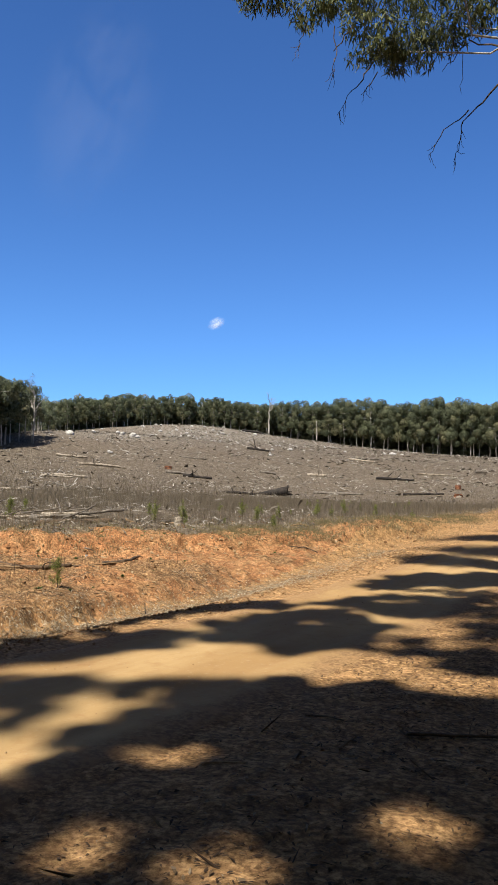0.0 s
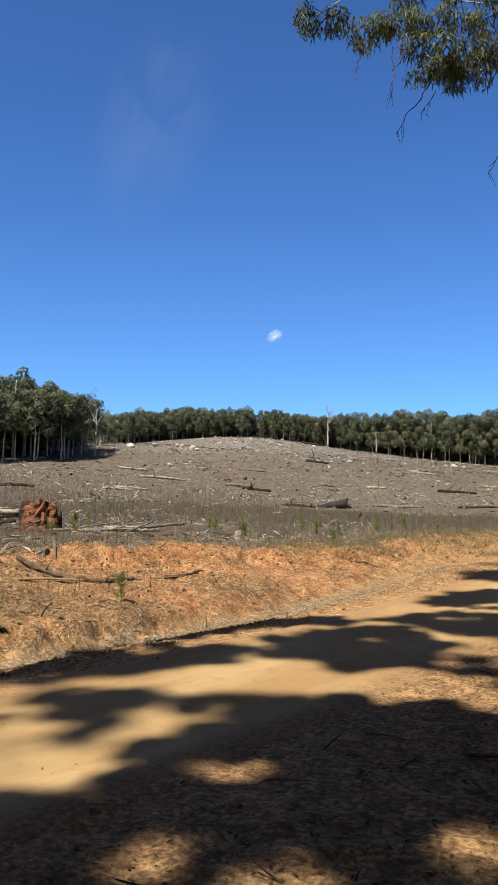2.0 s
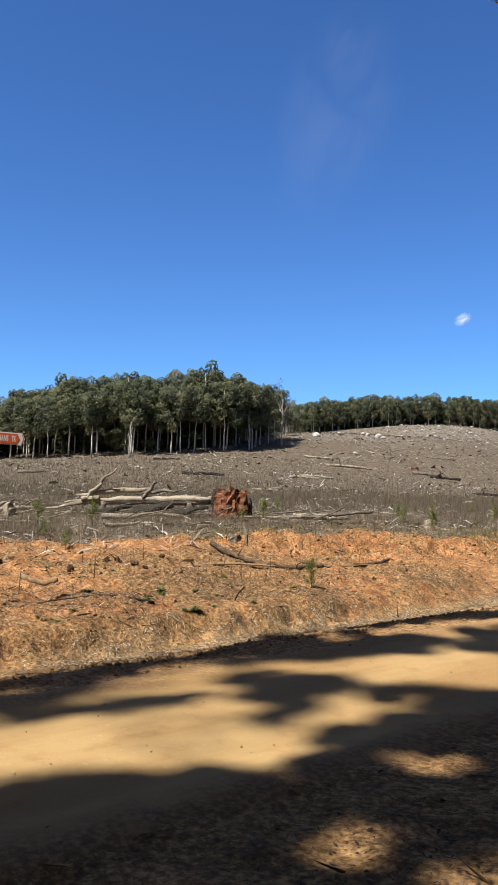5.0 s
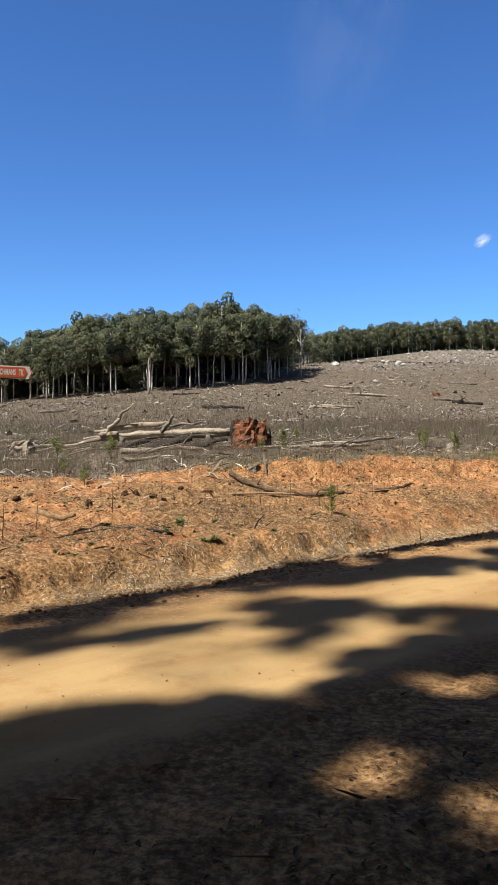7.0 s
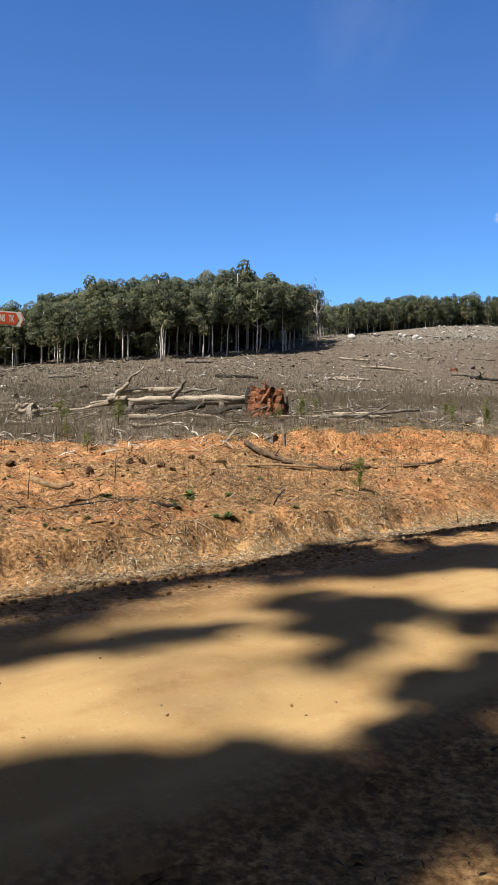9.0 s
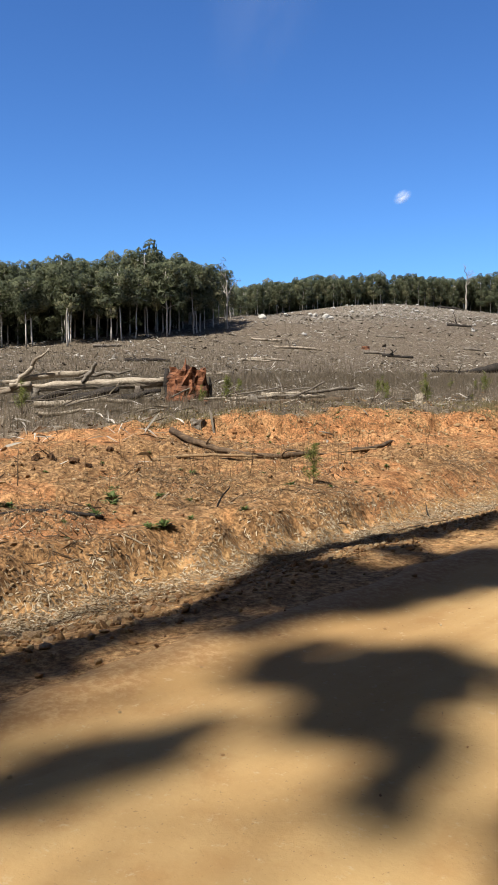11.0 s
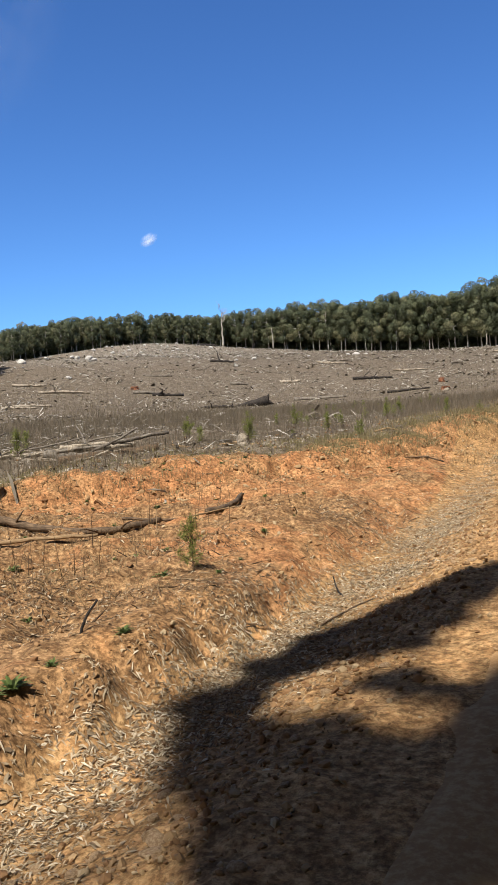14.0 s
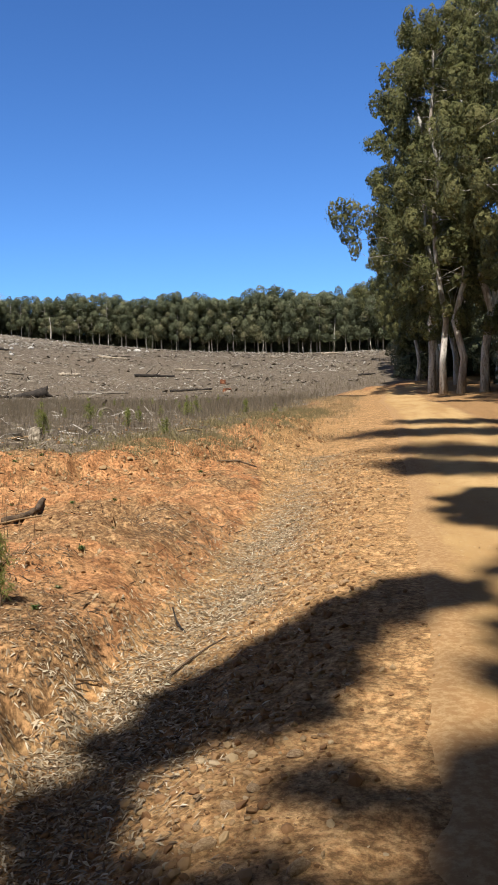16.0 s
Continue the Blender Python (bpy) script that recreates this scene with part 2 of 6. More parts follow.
# ================= the lie of the land =================
def lattice(ix, iy, seed):
    h = (np.asarray(ix).astype(np.int64) * 374761393 + iy.astype(np.int64) * 668265263 + seed * 2147483647) & 0xFFFFFFFF
    h = ((h ^ (h >> 13)) * 1274126177) & 0xFFFFFFFF
    h = ((h ^ (h >> 16)) * 2246822519) & 0xFFFFFFFF
    return ((h ^ (h >> 15)) & 0xFFFF) / 32767.5 - 1.0


def bumps(x, y, size, seed=0):
    """Smooth noise between -1 and 1 with features of that size in metres."""
    u, v = np.asarray(x, float) / size, np.asarray(y, float) / size
    iu, iv = np.floor(u), np.floor(v)
    a, b = u - iu, v - iv
    a, b = a * a * (3 - 2 * a), b * b * (3 - 2 * b)
    top = lattice(iu, iv, seed) * (1 - a) + lattice(iu + 1, iv, seed) * a
    low = lattice(iu, iv + 1, seed) * (1 - a) + lattice(iu + 1, iv + 1, seed) * a
    return top * (1 - b) + low * b


def ramp(v, lo, hi):
    t = np.clip((np.asarray(v, float) - lo) / (hi - lo), 0, 1)
    return t * t * (3 - 2 * t)


# knolls and dips of the cleared hillside: x, y, spread, height
KNOLLS = [(-85, 100, 28, 2.486), (-115, 200, 45, -1.063), (-60, 155, 40, -1.808), (-95, 60, 30, 0.271),
          (-45, 90, 30, -4.6), (-40, 215, 45, -2.069), (-130, 135, 22, -2.5), (-122, 188, 17, 1.2)]
ROAD_WIDTH = 3.5
# hollows under the edge of the bank: x, y, radius, depth
PITS = [(-9.15, 4.6, 0.16, 0.14), (-9.12, 4.95, 0.14, 0.12), (-9.1, 5.25, 0.12, 0.12), (-8.97, 9.62, 0.085, 0.22), (-9.05, 9.34, 0.085, 0.2), (-8.95, 9.15, 0.06, 0.1), (-9.0, 10.66, 0.075, 0.12), (-8.9, 10.05, 0.06, 0.08), (-9.05, 8.6, 0.07, 0.1), (-9.0, 11.4, 0.07, 0.1), (-9.1, 7.3, 0.08, 0.1)]


def hillside(x, y):
    """The broad slope, without the road, the ditch and the small relief."""
    x, y = np.asarray(x, float), np.asarray(y, float)
    r = np.hypot(x, y)
    k = np.minimum(1.0, 285.0 / np.maximum(r, 1.0))
    u, v = np.clip(x * k, -260, 25) / 100, np.clip(y * k, -20, 300) / 100
    z = (0.021 + 2.021 * v + 5.645 * v ** 2 - 1.356 * v ** 3 - 0.878 * u - 9.575 * u * v + 4.096 * u * v ** 2
         - 0.604 * u ** 2 + 2.883 * u ** 2 * v + 1.198 * u ** 3)
    for cx, cy, s, h in KNOLLS:
        z = z + h * np.exp(-((u * 100 - cx) ** 2 + (v * 100 - cy) ** 2) / (2 * s * s))
    # beyond the western crest the land drops away
    z = z - 5.5 * ramp(-x, 128, 175) * ramp(r, 120, 190)
    z = z - 0.34 * np.exp(-((y - 14) ** 2) / 170) * ramp(x, -15, -9)
    return z + np.maximum(r - 285, 0) * 0.045 * (1 - ramp(r, 285, 1500))


def road_edge(y):
    """x of the road's edge beside the ditch; the track swings gently towards the cleared side."""
    y = np.clip(np.asarray(y, float), -150, 260)
    return -6.88 - 0.0006 * np.minimum(y, 55.0) * np.abs(np.minimum(y, 55.0)) - 0.02 * np.clip(y - 55, 0, 25) + 0.03 * np.clip(y - 80, 0, 40) ** 2 + 0.07 * bumps(y, y * 0, 3.1, 5)


def scarp_x(y):
    """x of the foot of the bare earth scarp between the stripped strip and the field."""
    return np.interp(y, [8, 13, 15, 17, 19, 22, 26, 33, 45], [-19.0, -15.2, -13.3, -12.2, -11.4, -10.6, -9.9, -9.8, -9.8])


def relief(x, y, fine=True):
    """Road bed, ditch, bank, scarp and clods, on top of the hillside."""
    s = road_edge(y) - x
    near = 1 - ramp(np.hypot(x + 7, y - 8), 40, 90)
    wob = 0.13 * bumps(x, y, 1.3, 11) + 0.14 * bumps(x, y, 0.4, 12) + 0.07 * bumps(x, y, 0.17, 10)
    deep = 1 - 0.8 * ramp(y, 14, 26)
    soft = 0.4 * ramp(y, 10.5, 14.5) + 0.1 * (bumps(x * 0, y, 1.1, 37) + 1)
    z = -0.30 * deep * ramp(s, 0.1, 1.65)
    z = z + (0.36 * deep + 0.03) * ramp(s + wob, 1.8 - 0.3 * soft, 2.42 + soft)
    z = z + 0.05 * deep * bumps(x, y, 0.6, 13) * ramp(s, 1.9, 2.5) * near
    # the stripped strip is lumpy, the litter side a little too
    strip = ramp(s, 2.0, 3.2) * near
    z = z + strip * (0.08 * bumps(x, y, 1.7, 14) + 0.075 * bumps(x, y, 0.6, 15) + 0.04 * bumps(x, y, 0.28, 27))
    # earth scarp: a short steep face turned to the road
    f = scarp_x(y) + 0.32 * bumps(x, y, 1.1, 16) + 0.2 * bumps(x, y, 0.37, 17) + 0.1 * bumps(x, y, 0.16, 35) - x
    on = ramp(y, 11.5, 15.0) * (1 - ramp(y, 29, 36))
    z = z + on * (-0.13 * np.exp(-((f + 0.9) / 0.9) ** 2) + 0.26 * ramp(f, -0.1, 0.45) * (1 - 0.5 * ramp(f, 1.5, 6)))
    # the road has two shallow wheel tracks and a crown
    w = -s / ROAD_WIDTH
    on_road = ramp(-s, 0, 0.5) * (1 - ramp(-s, ROAD_WIDTH - 0.5, ROAD_WIDTH))
    z = z + on_road * (0.03 - 0.035 * np.exp(-((w - 0.25) / 0.09) ** 2) - 0.035 * np.exp(-((w - 0.74) / 0.09) ** 2))
    shoulder = ramp(-s, ROAD_WIDTH - 0.2, ROAD_WIDTH + 1.5)
    z = z + shoulder * (0.05 + 0.05 * bumps(x, y, 1.6, 18) * near)
    rough = 1 - 0.93 * on_road
    field = ramp(s, 6, 14)
    z = z + field * 0.10 * bumps(x, y, 3.7, 19) + field * 0.25 * bumps(x, y, 17.0, 20)
    if fine:
        edge = np.exp(-((s + wob - 2.15) / 0.3) ** 2)
        shelf = ramp(s, -0.1, 0.4) * (1 - ramp(s, 1.6, 2.0))
        z = z + near * (shelf * (0.022 * bumps(x, y, 0.24, 28) + 0.02 * np.abs(bumps(x, y, 0.13, 29))) + rough * (0.018 * bumps(x, y, 0.31, 21) + 0.011 * bumps(x, y, 0.13, 22))
                        + strip * (0.07 * np.abs(bumps(x, y, 0.22, 23)) + 0.035 * bumps(x, y, 0.12, 24))
                        + edge * (0.036 * bumps(x, y, 0.14, 25) + 0.055 * bumps(x, y, 0.3, 26) - 0.03 * np.abs(bumps(x, y, 0.2, 38))))
        for px, py, r, d in PITS:
            z = z - d * np.exp(-((x - px) ** 2 + (y - py) ** 2) / (r * r))
    return z


def height(x, y, fine=True):
    return hillside(x, y) + relief(x, y, fine)


def ground_z(x, y):
    return float(height(np.array([x], float), np.array([y], float))[0])


# ================= building helpers =================
def mesh_of(name, verts, faces, smooth=False):
    me = bpy.data.meshes.new(name)
    me.from_pydata(np.asarray(verts).tolist(), [], faces if isinstance(faces, list) else faces.tolist())
    if smooth:
        me.shade_smooth()
    return me


def part(name, me, material, parent=None, label=""):
    """One mesh as a part under a thing, or as a thing of its own."""
    ob = new(name, me)
    if not me.materials:
        me.materials.append(material)
    if parent:
        ob.parent = parent
    return tagged(ob, label)


def thing(name, at, label, category, group="", kind="", turn=0.0):
    ob = new(name)
    ob.matrix_world = pose(*at, 0, 0, turn)
    ob.empty_display_size = 0.2
    return tagged(ob, label, category, group, kind)


class Shape:
    """Collects vertices and faces of one mesh."""

    def __init__(self):
        self.v, self.f = [], []

    def tube(self, path, radii, sides=8, knot=0.0, cap=True, seed=0, flat=1.0):
        rng = np.random.default_rng(seed)
        path = np.asarray(path, float)
        n = len(path)
        ways = np.gradient(path, axis=0)
        ways /= np.maximum(np.linalg.norm(ways, axis=1)[:, None], 1e-9)
        ref = np.array([0, 0, 1.0]) if abs(ways[n // 2][2]) < 0.8 else np.array([1.0, 0, 0])
        start = len(self.v)
        lobes = 1 + knot * rng.uniform(-1, 1, sides)
        for k in range(n):
            a = np.cross(ref, ways[k])
            a /= np.linalg.norm(a)
            b = np.cross(ways[k], a)
            for j in range(sides):
                t = 2 * math.pi * j / sides
                r = radii[k] * lobes[j] * (1 + 0.5 * knot * rng.uniform(-1, 1))
                self.v.append(path[k] + r * (math.cos(t) * a + flat * math.sin(t) * b))
        for k in range(n - 1):
            for j in range(sides):
                p, q = start + k * sides + j, start + k * sides + (j + 1) % sides
                self.f.append([p, q, q + sides, p + sides])
        if cap:
            self.f.append([start + j for j in reversed(range(sides))])
            self.f.append([start + (n - 1) * sides + j for j in range(sides)])
        return self

    def mesh(self, name, smooth=True):
        return mesh_of(name, np.array(self.v), self.f, smooth)


def bent(a, b, sag=0.0, n=7, wob=0.05, seed=0):
    """A crooked line of points from a to b."""
    rng = np.random.default_rng(seed)
    a, b = np.asarray(a, float), np.asarray(b, float)
    t = np.linspace(0, 1, n)[:, None]
    p = a + (b - a) * t
    p[:, 2] += sag * np.sin(math.pi * t[:, 0])
    d = np.linalg.norm(b - a)
    p[1:-1] += rng.normal(0, wob * d, (n - 2, 3)) * np.array([1, 1, 0.6])
    return p


# ================= ground and road =================
def spaced(lo, hi, step, far_lo, far_hi, grow=1.07):
    mid = np.arange(lo, hi, step)
    up, s, x = [], step, hi
    while x < far_hi:
        up.append(x)
        s *= grow
        x += s
    dn, s, x = [], step, lo
    while x > far_lo:
        s *= grow
        x -= s
        dn.append(x)
    return np.array(dn[::-1] + list(mid) + up)


def build_ground():
    xs = spaced(-14.5, -2.2, 0.068, -3500, 3500, 1.1)
    ys = spaced(2.5, 20.5, 0.08, -3500, 3500, 1.08)
    X, Y = np.meshgrid(xs, ys)
    Z = height(X, Y)
    s = road_edge(Y) - X
    under = ramp(-s, 0.15, 0.6) * (1 - ramp(-s, ROAD_WIDTH - 0.6, ROAD_WIDTH - 0.15))
    Z = Z - 0.06 * under
    nx, ny = len(xs), len(ys)
    V = np.stack([X.ravel(), Y.ravel(), Z.ravel()], 1)
    k = (np.arange(ny - 1)[:, None] * nx + np.arange(nx - 1)).ravel()
    F = np.stack([k, k + 1, k + nx + 1, k + nx], 1)
    me = bpy.data.meshes.new("ground")
    me.vertices.add(len(V))
    me.vertices.foreach_set("co", V.ravel())
    me.loops.add(F.size)
    me.loops.foreach_set("vertex_index", F.ravel().astype(np.int32))
    me.polygons.add(len(F))
    me.polygons.foreach_set("loop_start", np.arange(0, F.size, 4, dtype=np.int32))
    me.update(calc_edges=True)
    me.shade_smooth()
    strip = ramp(s, 2.0, 2.4)
    f = scarp_x(Y) - X
    field = ramp(f + 0.7 * bumps(X, Y, 1.3, 33) + 0.4 * bumps(X, Y, 0.45, 34), 0.3, 2.2) * ramp(s, 3.0, 4.5)
    field = np.maximum(field, ramp(s, 12.0, 16.0))
    bank = np.exp(-((s - 2.1 + 0.2 * bumps(X, Y, 0.8, 39)) / 0.5) ** 2) * (1 - ramp(Y + bumps(X, Y, 1.5, 40), 9.8, 12))
    late = ramp(Y, 19, 28) * ramp(s, 3.2, 6.0)
    field = np.maximum(field, late)
    masks = {"trash": strip * (0.50 + 0.42 * bumps(X, Y, 1.7, 31) + 0.2 * bumps(X, Y, 0.6, 36) - 0.04 + 0.45 * ramp(f, 0.5, 1.4) - 0.35 * np.exp(-((f - 0.1) / 0.9) ** 2) * ramp(Y, 14, 17) - 0.2 * ramp(Y - 0.35 * (X + 10), 10, 14)),
             "bank": bank,
             "field": field,
             "rocky": ramp(s, 20, 40) * np.clip(np.exp(-(((X + 118) / 26) ** 2 + ((Y - 178) / 26) ** 2)) + 0.7 * np.exp(-(((X + 100) / 16) ** 2 + ((Y - 140) / 30) ** 2)) + 0.8 * np.exp(-(((X + 88) / 10) ** 2 + ((Y - 108) / 10) ** 2)), 0, 1),
             "verge": ramp(s, -ROAD_WIDTH - 0.8, -ROAD_WIDTH + 0.3) * (1 - ramp(s - 1.0 * ramp(Y, 16, 26), 1.7, 2.3)) * (1 - 0.4 * ramp(Y, 60, 120)),
             "litter": ramp(-s, ROAD_WIDTH - 1.1, ROAD_WIDTH + 0.4)}
    for name, values in masks.items():
        a = me.attributes.new(name, "FLOAT", "POINT")
        a.data.foreach_set("value", np.clip(values, 0, 1).ravel().astype(np.float32))
    ob = part("ground", me, EARTH)
    return tagged(ob, "orange clay, dry grey cleared field and leaf litter", "ground", kind="structure")


def build_road():
    ys = spaced(1.0, 22.0, 0.09, -140, 112, 1.05)
    ws = np.linspace(-0.02, 1.02, 46)
    Yg, W = np.meshgrid(ys, ws, indexing="ij")
    X = road_edge(Yg) + W * ROAD_WIDTH + (0.22 * bumps(Yg, W * 0, 1.9, 41) + 0.08 * bumps(Yg, W * 0, 0.5, 44)) * ramp(W, 0.6, 1.0) * 0.3 + (0.09 * bumps(Yg, W * 0, 0.6, 45) + 0.06 * bumps(Yg, W * 0, 0.17, 46)) * (1 - ramp(W, 0, 0.3))
    Z = height(X, Yg, False) + 0.004 - 0.06 * (1 - ramp(W, -0.02, 0.13)) - 0.05 * ramp(W, 0.95, 1.02) + 0.006 * bumps(X, Yg, 0.4, 42) + 0.004 * bumps(X, Yg * 0.3, 0.12, 43)
    n = len(ws)
    k = (np.arange(len(ys) - 1)[:, None] * n + np.arange(n - 1)).ravel()
    F = np.stack([k, k + 1, k + n + 1, k + n], 1)
    me = mesh_of("road", np.stack([X.ravel(), Yg.ravel(), Z.ravel()], 1), F, True)
    for name, values in (("litter", ramp(W, 0.7, 1.08)), ("gravel", 1 - ramp(W, 0.04, 0.3))):
        a = me.attributes.new(name, "FLOAT", "POINT")
        a.data.foreach_set("value", values.ravel().astype(np.float32))
    return tagged(part("road", me, SAND), "unsealed pale sandy track with wheel marks", "dirt road", kind="structure")


GROUND = build_ground()
build_road()


# ================= trees =================
def ball(steps):
    bm = bmesh.new()
    bmesh.ops.create_icosphere(bm, subdivisions=steps, radius=1)
    v = np.array([p.co[:] for p in bm.verts])
    f = np.array([[p.index for p in q.verts] for q in bm.faces])
    bm.free()
    return v, f


COARSE, FINE = ball(1), ball(2)


def tufts(centres, spread, rng, kind=FINE, rough=0.3):
    """The dense inner foliage of each clump: uneven lumps."""
    v, f = kind
    n = len(centres)
    r = np.asarray(spread) * rng.uniform(0.7, 1.25, (n, 1, 3))
    V = np.asarray(centres)[:, None, :] + v[None] * r * (1 + rng.uniform(-rough, rough, (n, len(v), 1)))
    F = f[None] + (np.arange(n) * len(v))[:, None, None]
    return V.reshape(-1, 3), F.reshape(-1, 3)


def together(*meshes):
    V, F, at = [], [], 0
    for v, f in meshes:
        V.append(v)
        F.append(f + at)
        at += len(v)
    return np.concatenate(V), np.concatenate(F)


def leaves(centres, spread, count, size, slim, droop, rng, outward=0.9, vary=0.0):
    """Leaf blades as pointed faces round each centre; slim: breadth over length; droop: how far they hang."""
    centres = np.asarray(centres)
    c = np.repeat(centres, count, axis=0)
    n = len(c)
    d = rng.normal(0, 1, (n, 3))
    d /= np.linalg.norm(d, axis=1)[:, None]
    own = np.repeat(rng.uniform(1 - vary, 1 + vary, (len(centres), 3)), count, axis=0)
    c = c + d * np.asarray(spread) * own * rng.uniform(0.25, 1, (n, 1)) ** 0.6
    # faces turn outwards from their clump and a little up, as sprays of leaves do
    face = d * outward + rng.normal(0, 1, (n, 3)) * 0.55 + np.array([0, 0, 0.25 * outward])
    face /= np.linalg.norm(face, axis=1)[:, None]
    way = rng.normal(0, 1, (n, 3)) - np.array([0, 0, droop])
    way -= face * (way * face).sum(axis=1)[:, None]
    way /= np.maximum(np.linalg.norm(way, axis=1)[:, None], 1e-6)
    side = np.cross(face, way)
    ln = size * rng.uniform(0.6, 1.3, (n, 1))
    w = ln * slim * 0.5
    V = np.stack([c - way * ln * 0.15 + side * w, c - way * ln * 0.05 - side * w, c + way * ln * 0.85], 1).reshape(-1, 3)
    return V, np.arange(n * 3).reshape(-1, 3)


def forest_tree(seed, tall, bare, wide, leaf, count):
    """A slim plantation gum: pale bare trunk below, clumped crown above."""
    rng = np.random.default_rng(seed)
    tree = thing("forest_tree", (0, 0, 0), "slim gum tree with pale bare trunk and dark crown", "tree", "trees of the forest edge")
    s = Shape()
    lean = rng.normal(0, 0.03, 2) * tall
    top = np.array([lean[0], lean[1], tall * 0.88])
    path = bent((0, 0, -0.4), top, 0, 8, 0.005, seed)
    s.tube(path, np.linspace(0.010 * tall + 0.02, 0.03, 8), 7, 0.08, seed=seed)
    clumps = []
    for k in range(24):
        h = bare + (0.86 - bare) * (k + rng.uniform(0, 1)) / 24
        base = path[min(7, int(h * 7.6))]
        a = k * 2.4 + rng.uniform(-0.5, 0.5)
        reach = wide * rng.uniform(0.35, 1.0) * (0.62 + 0.5 * h)
        tip = base + np.array([math.cos(a) * reach, math.sin(a) * reach, rng.uniform(0.0, 0.08) * tall])
        s.tube(bent(base, tip, 0.1, 4, 0.06, seed + k), np.linspace(0.05, 0.02, 4), 4)
        clumps.append(tip)
    for k in range(5):
        a = k * 1.26 + rng.uniform(0, 1)
        clumps.append(top + np.array([math.cos(a) * wide * 0.75, math.sin(a) * wide * 0.75, rng.uniform(-0.07, 0.025) * tall]))
    part("trunk", s.mesh("trunk"), FAR_BARK, tree)
    size = (wide * 0.34, wide * 0.34, wide * 0.37)
    data = together(tufts(clumps, np.array(size) * 1.05, rng, FINE, 0.22), leaves(clumps, np.array(size) * 1.2, count, leaf, 0.6, 0.3, rng, vary=0.3))
    part("crown", mesh_of("crown", *data, True), FAR_LEAF, tree)
    return tree


# the edge of the standing forest round the cleared field
EDGE_NEAR = [(-122, 20), (-120, 34), (-109, 45), (-93, 54), (-87, 60), (-84, 70), (-84, 80), (-88, 88)]
EDGE_STEP = [(-92, 92), (-104, 104), (-122, 128), (-142, 152)]
EDGE_EAST = [(6, 236), (-1, 190), (-4, 150), (-1, 128), (5, 112), (9, 98)]
EDGE_FAR = [(-142, 152), (-136, 184), (-121, 221), (-97, 238), (-66, 238), (-46, 243), (-20, 240), (6, 236)]


def along(line, gap, rng):
    line = np.array(line, float)
    out = []
    for a, b in zip(line[:-1], line[1:]):
        d = np.linalg.norm(b - a)
        for k in range(max(1, int(d / gap))):
            out.append((a + (b - a) * (k + rng.uniform(0.1, 0.9)) / max(1, int(d / gap)), (b - a) / d))
    return out


